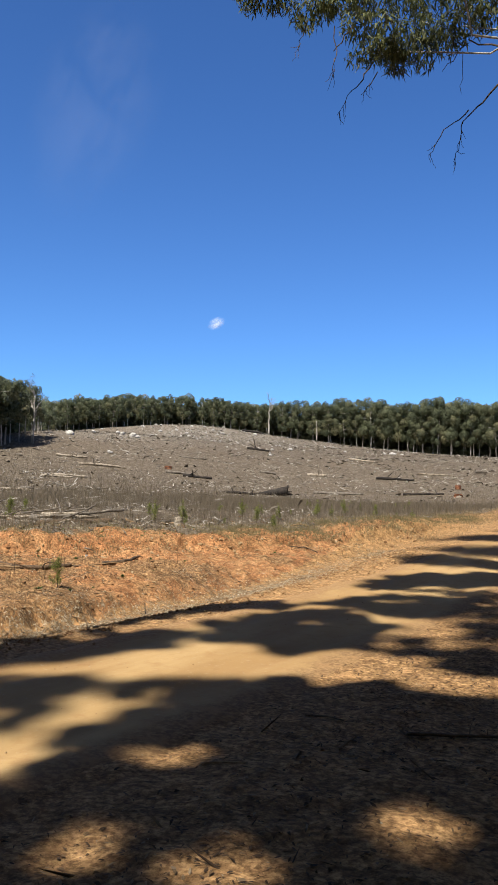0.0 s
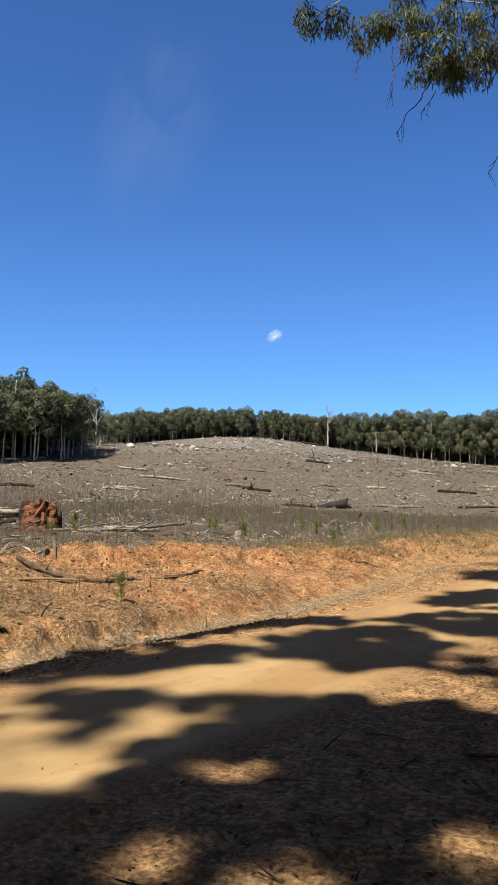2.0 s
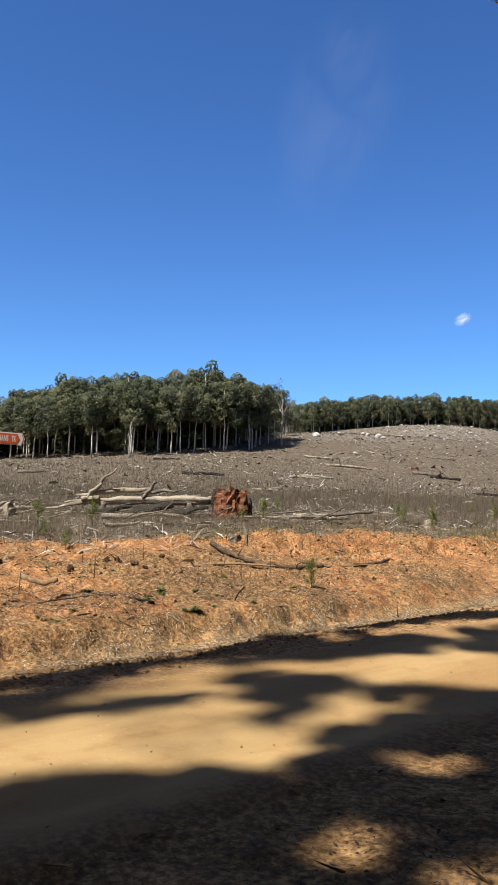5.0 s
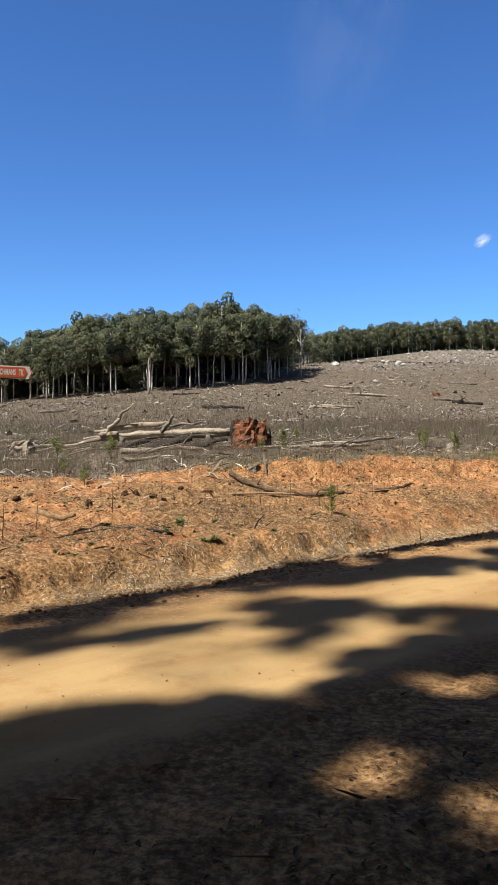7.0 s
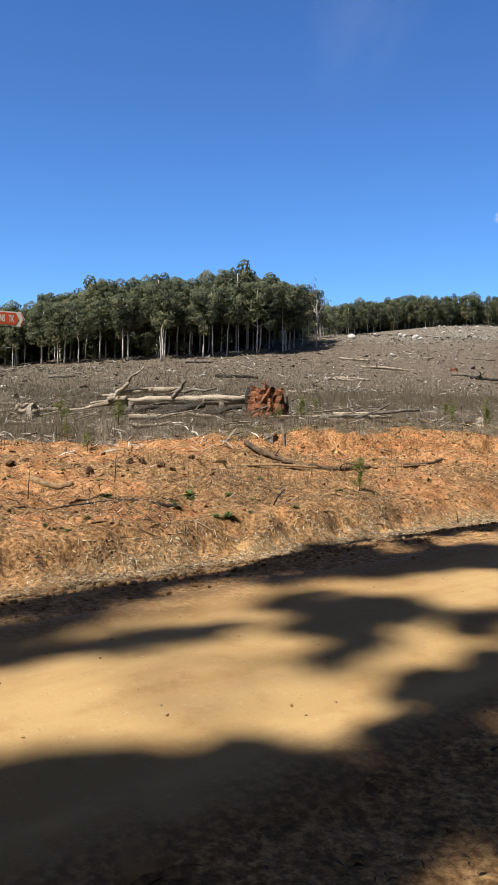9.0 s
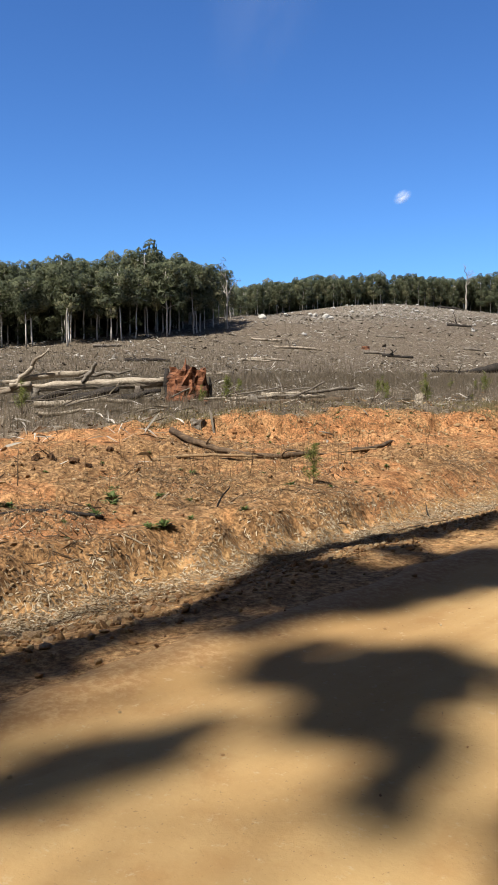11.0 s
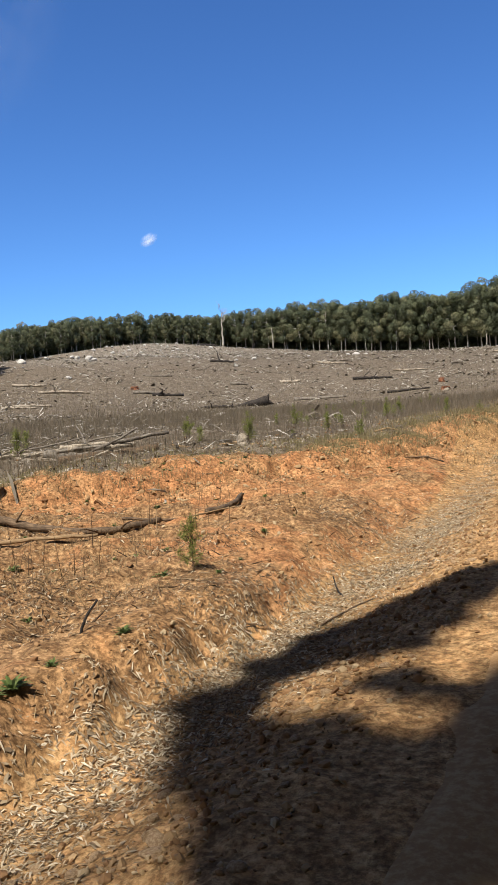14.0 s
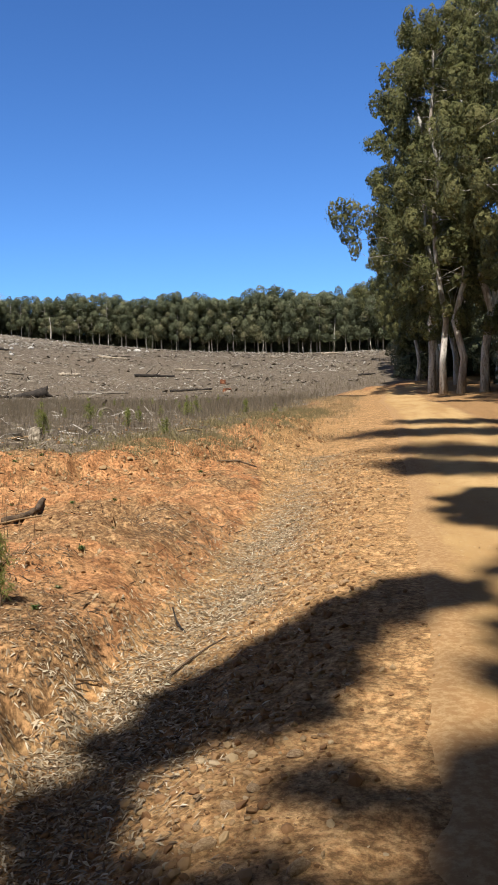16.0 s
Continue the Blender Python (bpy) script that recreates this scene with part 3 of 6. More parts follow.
def plant_forest():
    rng = np.random.default_rng(7)
    low = [forest_tree(100 + k, 9.9, (0.48, 0.54, 0.6, 0.5, 0.46, 0.63)[k], (2.0, 1.8, 2.2, 1.8, 2.1, 1.9)[k], 0.2, 24) for k in range(6)]
    tall = [forest_tree(200 + k, 14.3, (0.28, 0.3, 0.36, 0.3, 0.25, 0.33)[k], (3.1, 2.9, 3.3, 3.0, 3.2, 2.8)[k], 0.3, 24) for k in range(6)]
    used = set()

    def put(kinds, x, y, scale):
        k = int(rng.integers(len(kinds)))
        m = pose(x, y, ground_z(x, y), 0, 0, rng.uniform(0, 360))
        ob = kinds[k]
        if ob not in used:
            used.add(ob)
            ob.matrix_world = m
        else:
            ob = copy_thing(ob, m)
        ob.scale = (scale * rng.uniform(0.9, 1.15),) * 2 + (scale,)

    def lower(q):
        # the woods stand lower behind the crest and towards the valley
        return ((0.56 + 0.44 * float(ramp(q[0], -140, -92))) * (1 + 0.22 * float(ramp(q[0], -95, -35))) if q[1] > 125 or q[0] > -30 else 0.56 + 0.14 * float(ramp(q[1], 26, 48)) + 0.27 * float(ramp(q[1], 49, 61)) - 0.12 * float(ramp(q[1], 80, 92)))

    for line, kinds, gap, rows, size in ((EDGE_NEAR, low, 1.9, 3, 1.0), (EDGE_STEP, low, 3.4, 2, 0.55), (EDGE_FAR, tall, 2.7, 2, 1.0)):
        for row in range(rows):
            for p, d in along(line, gap + 0.4 * row, rng):
                out = np.array([-d[1], d[0]])
                q = p + out * (row * 3.6 + rng.uniform(-1.2, 1.2)) + d * rng.uniform(-1, 1)
                put(kinds, q[0], q[1], size * lower(q) * (rng.uniform(0.86, 1.05) if kinds is tall or rng.random() > 0.08 else rng.uniform(1.1, 1.18)) * (1 + (0.12 if kinds is tall else 0.03) * row))
    # deeper woods: crowns and stems that nobody could count
    s = Shape()
    tops = []
    for line, h, gap, reach in ((EDGE_NEAR, 9.4, 2.4, (4, 24)), (EDGE_STEP, 5.4, 2.8, (3, 20)), (EDGE_FAR, 14.0, 2.7, (5, 36)), (EDGE_EAST, 17.0, 3.0, (1, 26))):
        for row in range(5):
            for p, d in along(line, gap, rng):
                out = np.array([-d[1], d[0]])
                q = p + out * (reach[0] + (reach[1] - reach[0]) * (row + rng.uniform(0, 1)) / 5)
                tallness = h * lower(q) * rng.uniform(0.8, 1.15)
                if row < 3:
                    z = ground_z(q[0], q[1])
                    s.tube([(q[0], q[1], z - 0.3), (q[0] + rng.normal(0, 0.3), q[1], z + tallness * 0.8)], [0.14, 0.06], 5, cap=False)
                for k in range(5):
                    tops.append((q[0] + rng.normal(0, h * 0.11), q[1] + rng.normal(0, h * 0.11), tallness * rng.uniform(0.06 if row > 1 else 0.4, 0.95)))
    # saplings and scrub under the crowns
    for line, low_edge, gap in ((EDGE_NEAR, 7, 2.2), (EDGE_STEP, 4, 2.2), (EDGE_FAR, 9, 2.4), (EDGE_EAST, 1, 2.4)):
        for row in range(5):
            for p, d in along(line, gap, rng):
                q = p + np.array([-d[1], d[0]]) * (low_edge + 4.5 * row + rng.uniform(-2, 2))
                tops.append((q[0], q[1], rng.uniform(0.5, 4.5)))
                tops.append((q[0] + rng.normal(), q[1] + rng.normal(), rng.uniform(0.4, 2.5)))
                tops.append((q[0] + rng.normal(), q[1], rng.uniform(1.5, 6.5) * (0.7 if line is not EDGE_FAR else 1)))
    # bushes close behind the first stems
    for line, gap, top in ((EDGE_STEP, 1.6, 2.2), (EDGE_FAR, 1.5, 4.0)):
        for row in range(3):
            for p, d in along(line, gap, rng):
                q = p + np.array([-d[1], d[0]]) * (4.2 + 1.8 * row + rng.uniform(-1, 1))
                tops.append((q[0], q[1], rng.uniform(0.2, top) * (0.5 + 0.25 * row)))
    # the trees that stand back from the far side of the track
    # last two boxes: unseen woods behind and canopy above, added to cut skylight
    for x0, x1, y0, y1, n in ((2.5, 22, 40, 150, 620), (9.5, 24, -30, 42, 420), (-24, 10, -34, -15, 330), (3.2, 10, -16, 32, 300)):
        for k in range(n):
            x, y = rng.uniform(x0, x1), rng.uniform(y0, y1)
            if x < 5 + 0.04 * (y - 40) and y > 40:
                x += 4
            tops.append((x, y, rng.uniform(0.6, 19) if x > 9.5 or y < -15 else rng.uniform(9, 20)))
            if k % 6 == 0:
                z = ground_z(x, y)
                s.tube([(x, y, z - 0.3), (x + rng.normal(0, 0.3), y, z + 16)], [0.18, 0.08], 6, cap=False)
    for k in range(260):
        y = rng.uniform(52, 125)
        tops.append((rng.uniform(2.2, 10) - 0.03 * (y - 52), y, rng.uniform(0.4, 6)))
    # low growth where the track bends away
    for k in range(240):
        y = rng.uniform(99, 122)
        tops.append((rng.uniform(-6.5, 0) - 0.05 * (y - 99), y, rng.uniform(0.4, 7.5)))
    # the corners of the forest edge are filled as deep as its sides
    for line in (EDGE_NEAR, EDGE_STEP, EDGE_FAR, EDGE_EAST):
        for (ax, ay), (bx, by), (cx, cy) in zip(line[:-2], line[1:-1], line[2:]):
            out = np.array([-(cy - ay), cx - ax]) / math.hypot(cx - ax, cy - ay)
            for k in range(80):
                q = np.array((bx, by)) + out * rng.uniform(8, 30) + rng.normal(0, 2.0, 2)
                tops.append((q[0], q[1], rng.uniform(0.4, 9 if line is EDGE_FAR else 6)))
    part("stems", s.mesh("woodland_stems"), FAR_BARK, None)
    for k, (x, y, size) in enumerate([(-91, 62, 1.16), (-88, 73, 1.24), (-97, 58, 1.12), (-90, 80, 1.1)]):
        put(low[:3], x, y, size)
    stems = bpy.data.objects["stems"]
    stems.name = "woodland_stems"
    tagged(stems, "pale stems deep in the gum forest", "woodland", kind="stuff")
    tops = np.array(tops)
    tops[:, 2] += height(tops[:, 0], tops[:, 1], False)
    data = together(tufts(tops, (1.75, 1.75, 1.3), rng, COARSE, 0.25), leaves(tops, (1.9, 1.9, 1.4), 8, 0.4, 0.6, 0.2, rng))
    tagged(part("woodland", mesh_of("woodland", *data, True), FAR_LEAF), "dark green crowns deep in the gum forest", "woodland", kind="stuff")


plant_forest()


# ================= things on the cleared ground =================
def crooked(name, pts, r0, r1, material, label, category="branch", group="", sides=9, knot=0.12, seed=0, stubs=0):
    """A branch or log through the given places, resting on the ground, as one thing with its broken stubs."""
    pts = np.asarray(pts, float)
    base = pts.mean(axis=0)
    t = np.linspace(0, len(pts) - 1, 4 * (len(pts) - 1) + 1)
    path = np.stack([np.interp(t, np.arange(len(pts)), pts[:, k]) for k in range(3)], 1)
    for _ in range(2):
        path[1:-1] = (path[:-2] + 2 * path[1:-1] + path[2:]) / 4
    rng = np.random.default_rng(seed)
    path[1:-1] += rng.normal(0, r0 * 0.18, (len(path) - 2, 3))
    radii = np.linspace(r0, r1, len(path)) * rng.uniform(0.9, 1.1, len(path))
    ob = thing(name, base, label, category, group)
    part("wood", Shape().tube(path - base, radii, sides, knot, seed=seed).mesh(name), material, ob)
    for k in range(stubs):
        i = int(rng.integers(2, len(path) - 2))
        a = path[i] - base
        d = rng.normal(0, 1, 3)
        d[2] = abs(d[2]) + 0.3
        d = d / np.linalg.norm(d) * rng.uniform(3, 8) * r0
        part("stub", Shape().tube(bent(a, a + d, 0, 4, 0.05, seed + k), np.linspace(radii[i] * 0.4, radii[i] * 0.15, 4), 6, 0.1).mesh("stub"), material, ob)
    return ob


TONES = {"pale": (PALE_WOOD, "bleached fallen log lying on the cleared hillside"),
         "grey": (GREY_WOOD, "weathered grey log lying on the cleared hillside"),
         "dark": (DARK_WOOD, "dark charred log lying on the cleared hillside")}
# tone, x, y, heading, length, radius
LOGS_WEST = [("pale", -73.1, 80.6, 35, 4.0, 0.19), ("pale", -66.7, 79.1, 47, 5.9, 0.21), ("pale", -60.0, 64.0, 53, 3.4, 0.15),
             ("grey", -59.4, 85.6, 44, 3.7, 0.18), ("dark", -56.7, 85.5, 41, 3.6, 0.25), ("pale", -49.2, 47.9, 59, 2.6, 0.14),
             ("grey", -66.6, 99.1, 41, 4.0, 0.16), ("dark", -64.7, 53.8, 61, 4.4, 0.20), ("pale", -60.6, 66.5, 52, 3.8, 0.18),
             ("grey", -49.4, 50.0, 62, 2.2, 0.17), ("grey", -80.2, 60.6, 60, 3.0, 0.21), ("pale", -35.5, 15.6, 60, 2.7, 0.11),
             ("grey", -76.0, 40.4, 69, 2.6, 0.18)]
LOGS_EAST = [("dark", -45.0, 76.5, 39, 3.3, 0.18), ("dark", -70.2, 124.9, 36, 3.9, 0.30), ("grey", -53.5, 133.9, 14, 4.5, 0.20),
             ("grey", -39.5, 90.0, 31, 5.9, 0.20), ("dark", -39.6, 109.9, 13, 5.3, 0.20), ("pale", -50.4, 107.0, 32, 2.8, 0.24),
             ("pale", -36.8, 118.9, 10, 4.9, 0.17), ("dark", -30.7, 95.0, 25, 4.8, 0.17), ("grey", -31.7, 126.2, 24, 1.7, 0.22),
             ("grey", -55.4, 101.4, 22, 2.3, 0.24), ("pale", -52.9, 129.8, 13, 4.6, 0.18), ("pale", -29.4, 151.7, 0, 3.6, 0.15),
             ("pale", -22.6, 180.4, 41, 4.5, 0.24), ("dark", -11.6, 108.8, 9, 2.2, 0.14), ("dark", -112, 196, 30, 6.0, 0.32)]


def lay_logs():
    for k, (tone, x, y, turn, long, r) in enumerate(LOGS_WEST + LOGS_EAST):
        a = radians(turn)
        ends = [(x + s * math.cos(a) * long / 2, y + s * math.sin(a) * long / 2) for s in (-1, -0.3, 0.3, 1)]
        pts = [(px, py, ground_z(px, py) + r * 0.7) for px, py in ends]
        crooked("log", pts, r, r * 0.62, TONES[tone][0], TONES[tone][1], "log", "logs on the cleared slope", 9, 0.14, 300 + k, 2)


lay_logs()


def big_log():
    """The long bleached trunk beside the red stump, with dark slabs as the shade beneath it, and broken limbs."""
    a, b = np.array((-25.6, 14.9, 1.58)), np.array((-20.75, 17.55, 1.80))
    o = (a + b) / 2
    ob = thing("fallen_tree", o, "long bleached fallen trunk with broken limbs beside the red stump", "fallen tree")

    def piece(name, p, q, radii, mat, seed, wob=0.03, sides=9, knot=0.22, words="", sag=0.0):
        n = max(6, len(radii))
        r = np.interp(np.linspace(0, 1, n), np.linspace(0, 1, len(radii)), radii)
        path = bent(np.array(p) - o, np.array(q) - o, sag, n, wob, seed)
        return part(name, Shape().tube(path, r * np.random.default_rng(seed).uniform(0.85, 1.12, n), sides, knot, seed=seed).mesh(name), mat, ob, words)

    piece("stem", a, b, [0.05, 0.09, 0.10, 0.13, 0.12, 0.15, 0.14, 0.165, 0.15, 0.16, 0.155, 0.17, 0.15, 0.10], PALE_WOOD, 5, 0.007, 13, 0.3, "", 0.07)
    piece("limb", (-24.75, 15.05, 1.72), (-24.2, 15.5, 2.3), [0.09, 0.06], PALE_WOOD, 6, 0.05)
    piece("limb", (-24.22, 15.48, 2.28), (-23.75, 15.75, 2.8), [0.055, 0.015], PALE_WOOD, 61, 0.05)
    piece("limb", (-24.25, 15.48, 2.2), (-24.35, 15.6, 2.5), [0.04, 0.012], GREY_WOOD, 62, 0.05)
    piece("limb", (-22.87, 16.3, 1.80), (-22.5, 16.5, 2.36), [0.085, 0.05], GREY_WOOD, 7, 0.05)
    piece("limb", (-25.2, 15.1, 1.85), (-23.0, 16.7, 2.12), [0.05, 0.11, 0.07], PALE_WOOD, 8, 0.03)
    piece("limb", (-26.1, 14.4, 1.35), (-24.2, 15.4, 1.75), [0.03, 0.07, 0.09], PALE_WOOD, 81, 0.04)
    piece("limb", (-23.4, 16.4, 1.95), (-21.9, 17.3, 2.15), [0.04, 0.06, 0.025], GREY_WOOD, 82, 0.03)
    # near-black slabs below the stem imitate the shade under it
    for k, (p, q, r) in enumerate([((-24.6, 14.75, 1.15), (-22.9, 15.9, 1.5), 0.10), ((-23.3, 15.45, 1.2), (-21.6, 16.6, 1.58), 0.13), ((-22.0, 16.3, 1.15), (-20.5, 17.2, 1.55), 0.12)]):
        piece("dark_slab", p, q, [r * 0.6, r, r * 0.9, r * 0.5], DARK_WOOD, 90 + k, 0.03, 9, 0.3, "dark slab standing in for the shade under the trunk")
    piece("stub", (-24.2, 15.6, 1.65), (-24.2, 15.5, 1.0), [0.13, 0.10], GREY_WOOD, 10, 0.03)
    piece("stub", (-21.4, 17.2, 1.7), (-21.4, 17.1, 1.05), [0.13, 0.12], GREY_WOOD, 11, 0.03)
    piece("splinter", (-20.9, 17.5, 1.85), (-20.55, 17.65, 2.0), [0.07, 0.01], PALE_WOOD, 12, 0.02)


big_log()


def jagged_stump(at, r, tall, seed, mat, label, hollow=0.5, sides=26, jag=0.25):
    """A stump as a ragged shell with a sunken rotten heart."""
    rng = np.random.default_rng(seed)
    ob = thing("tree_stump", at, label, "stump", turn=rng.uniform(0, 360))
    V, F = [], []
    rings = 9
    prof = 1 + 0.12 * rng.normal(0, 1, sides)
    prof = (prof + np.roll(prof, 1) + np.roll(prof, -1)) / 3
    ridge = 0.055 * rng.normal(0, 1, sides)
    ragged = tall * (1 + jag * np.convolve(np.r_[rng.uniform(-1, 1, sides + 2)], (0.3, 0.4, 0.3), 'valid') * 1.3)
    for k in range(rings):
        h = k / (rings - 1)
        for j in range(sides):
            t = 2 * math.pi * j / sides
            q = r * prof[j] * (1.32 - 0.42 * h ** 0.5) * (1 + 0.07 * rng.normal() + ridge[j] * (1.2 - 0.6 * h))
            V.append((q * math.cos(t), q * math.sin(t), -0.15 + (ragged[j] + 0.15) * h))
    for j in range(sides):
        t = 2 * math.pi * j / sides
        V.append((r * 0.66 * math.cos(t), r * 0.66 * math.sin(t), ragged[j] * (1 - 0.12 * rng.random())))
    for j in range(sides):
        t = 2 * math.pi * j / sides
        V.append((r * 0.4 * math.cos(t), r * 0.4 * math.sin(t), tall * hollow * (1 + 0.2 * rng.normal())))
    V.append((0, 0, tall * hollow * 0.9))
    for k in range(rings + 1):
        for j in range(sides):
            p, q = k * sides + j, k * sides + (j + 1) % sides
            F.append([p, q, q + sides, p + sides])
    top = (rings + 1) * sides
    for j in range(sides):
        F.append([top + j, top + (j + 1) % sides, top + sides])
    part("heart", mesh_of("heart", V, F), mat, ob)
    return ob, ragged


red, _ = jagged_stump((-19.72, 17.55, 1.16), 0.52, 0.98, 3, ROT, "tall rotten red-orange stump, charred on one side", 0.85, 34, 0.16)
for k, (px, py, w, h) in enumerate([(0.46, 0.42, 0.06, 0.6), (0.30, 0.58, 0.06, 0.75)]):
    s = Shape().tube(bent((px, py, -0.1), (px * 0.92, py * 0.92, h), 0, 6, 0.03, 30 + k), np.linspace(w * 1.2, w * 0.6, 6), 7, 0.25, flat=0.6)
    ob = part("bark_slab", s.mesh("bark_slab"), DARK_WOOD, red, "charred bark slab")
    ob.matrix_parent_inverse = red.matrix_world.inverted() @ pose(-19.72, 17.55, 1.16)
s = Shape().tube(bent((-0.56, -0.24, -0.15), (-0.58, -0.26, 1.0), 0, 6, 0.02, 35), [0.12, 0.11, 0.10, 0.10, 0.09, 0.05], 8, 0.25)
ob = part("dark_slab", s.mesh("dark_slab"), DARK_WOOD, red, "charred black slab")
ob.matrix_parent_inverse = red.matrix_world.inverted() @ pose(-19.72, 17.55, 1.16)
jagged_stump((-15.05, 13.45, 0.70), 0.15, 0.24, 8, GREY_WOOD, "low hollow grey stump in churned soil", 0.25, 16, 0.14)
jagged_stump((-26.9, 13.25, 1.0), 0.42, 0.50, 9, PALE_WOOD, "low bleached stump beside fallen logs", 0.5, 20, 0.2)
jagged_stump((-14.1, 20.3, 1.1), 0.16, 0.30, 12, PALE_WOOD, "small bleached stump among dry stalks", 0.7, 14, 0.2)
for k, (x, y, r, h) in enumerate([(-28.7, 102.5, 0.36, 0.62), (-26.4, 94.5, 0.5, 0.35), (-63.0, 88.0, 0.5, 0.35)]):
    jagged_stump((x, y, ground_z(x, y)), r, h, 40 + k, ROT, "rotten orange stump on the cleared slope", 0.75, 16, 0.25)


def charred_butt():
    """The black root end of a burnt log on the slope."""
    x, y = -43.2, 80.9
    z = ground_z(x, y)
    ob = thing("burnt_log", (x, y, z), "burnt black log with a flared root end", "log")
    a = np.array((-1.9, -0.9, 0.12))
    path = bent(a, (1.2, 0.6, 0.5), 0, 9, 0.01, 50)
    part("stem", Shape().tube(path, [0.14, 0.2, 0.25, 0.3, 0.34, 0.38, 0.42, 0.47, 0.5], 11, 0.16, seed=50).mesh("stem"), DARK_WOOD, ob)
    part("root", Shape().tube(bent((1.1, 0.5, 0.6), (1.35, 0.55, 1.25), 0, 4, 0.03, 51), [0.3, 0.22, 0.14, 0.05], 7, 0.2).mesh("root"), DARK_WOOD, ob)
    part("root", Shape().tube(bent((1.1, 0.5, 0.4), (1.75, 0.85, 0.15), 0, 4, 0.03, 52), [0.3, 0.22, 0.14, 0.05], 7, 0.2).mesh("root"), DARK_WOOD, ob)


charred_butt()


def pile():
    """The stack of small logs and split wood at the edge of the field."""
    rng = np.random.default_rng(77)
    for k, (x, y, turn, long, r, lift, mat, words) in enumerate([
            (-16.2, 18.1, 40, 2.1, 0.11, 0.0, BROWN_WOOD, "thick brown log in the wood heap"),
            (-17.2, 18.3, 28, 1.5, 0.12, 0.0, GREY_WOOD, "short grey log in the wood heap"),
            (-16.6, 18.4, 48, 1.5, 0.06, 0.2, PALE_WOOD, "bleached pole on the wood heap"),
            (-17.0, 18.5, 36, 1.3, 0.05, 0.24, PALE_WOOD, "bleached pole on the wood heap"),
            (-15.9, 18.9, 62, 1.4, 0.045, 0.3, GREY_WOOD, "grey pole on the wood heap"),
            (-16.8, 18.0, 20, 1.2, 0.04, 0.22, GREY_WOOD, "grey pole on the wood heap"),
            (-18.6, 18.2, 33, 1.7, 0.09, 0.0, PALE_WOOD, "bleached split log on the soil"),
            (-18.9, 17.8, 22, 1.2, 0.05, 0.05, PALE_WOOD, "bleached stick on the soil"),
            (-21.6, 15.4, 61, 2.6, 0.085, 0.0, PALE_WOOD, "bleached log lying before the fallen trunk"),
            (-20.3, 13.8, 48, 1.1, 0.06, 0.0, PALE_WOOD, "crooked bleached branch on the soil"),
            (-14.8, 19.9, 30, 1.6, 0.05, 0.0, TAN_WOOD, "tan stick at the edge of dry stalks"),
            (-24.5, 12.6, 58, 2.2, 0.07, 0.0, PALE_WOOD, "bleached log among dry stalks"),
            (-27.8, 14.6, 66, 3.0, 0.10, 0.0, PALE_WOOD, "bleached log among dry stalks"),
            (-29.5, 16.0, 54, 2.6, 0.08, 0.0, GREY_WOOD, "grey log among dry stalks"),
            (-23.2, 13.6, 70, 1.8, 0.05, 0.0, GREY_WOOD, "grey branch among dry stalks"),
            (-11.9, 24.0, 20, 0.6, 0.025, 0.0, TAN_WOOD, "pale stick on the field edge"),
            (-10.0, 20.7, 5, 0.6, 0.02, 0.05, BROWN_WOOD, "brown sticks on the bare bank"),
            (-10.2, 20.5, 35, 0.5, 0.014, 0.06, BROWN_WOOD, "brown sticks on the bare bank"),
            (-12.2, 6.6, 24, 0.75, 0.05, 0.0, TAN_WOOD, "short tan stick on orange soil")]):
        a = radians(turn)
        pts = []
        for t in (-1, -0.35, 0.3, 1):
            px, py = x + t * math.cos(a) * long / 2, y + t * math.sin(a) * long / 2
            pts.append((px, py, ground_z(px, py) + r * 0.75 + lift))
        crooked("log" if r > 0.07 else "branch", pts, r, r * 0.75, mat, words, "log" if r > 0.07 else "branch", "", 9, 0.16, 500 + k, int(rng.integers(0, 2)))


pile()


def on_ground(pts, lift):
    return [(x, y, ground_z(x, y) + lift) for x, y in pts]


crooked("curved_branch", on_ground([(-14.3, 12.1), (-13.58, 12.0), (-13.13, 12.1), (-12.05, 12.16), (-11.85, 12.7), (-11.75, 13.05)], 0.075), 0.055, 0.035, BROWN_WOOD, "long curved brown branch on orange soil", seed=61, stubs=3)
crooked("branch", on_ground([(-12.3, 12.95), (-11.75, 13.2), (-11.35, 13.35)], 0.02), 0.022, 0.014, BROWN_WOOD, "short brown branch at the foot of the bare bank", seed=72)
crooked("curved_branch", on_ground([(-11.28, 13.5), (-11.2, 13.8), (-11.26, 14.3), (-11.5, 15.0), (-11.75, 15.6)], 0.045), 0.04, 0.03, BROWN_WOOD, "dark curved branch end against the bare bank", seed=62)
crooked("branch", on_ground([(-13.1, 10.6), (-12.62, 10.96), (-12.1, 11.1), (-11.5, 11.36)], 0.05), 0.032, 0.02, TAN_WOOD, "straight tan branch on orange soil", seed=63)
crooked("branch", on_ground([(-11.4, 13.2), (-10.8, 13.9), (-10.15, 14.6)], 0.012), 0.012, 0.008, TAN_WOOD, "thin pale branch on bare soil", seed=64)
crooked("branch", on_ground([(-10.87, 6.02), (-10.39, 6.65), (-10.04, 6.9), (-9.95, 7.28)], 0.015), 0.008, 0.028, DARK_WOOD, "dark broken branch lying among weeds", seed=65)
zs = ground_z(-9.6, 8.75)
crooked("broken_stick", [(-9.62, 8.6, zs - 0.05), (-9.6, 8.65, zs + 0.08), (-9.54, 8.74, zs + 0.2)], 0.012, 0.008, DARK_WOOD, "dark broken stick standing in the soil", seed=66)
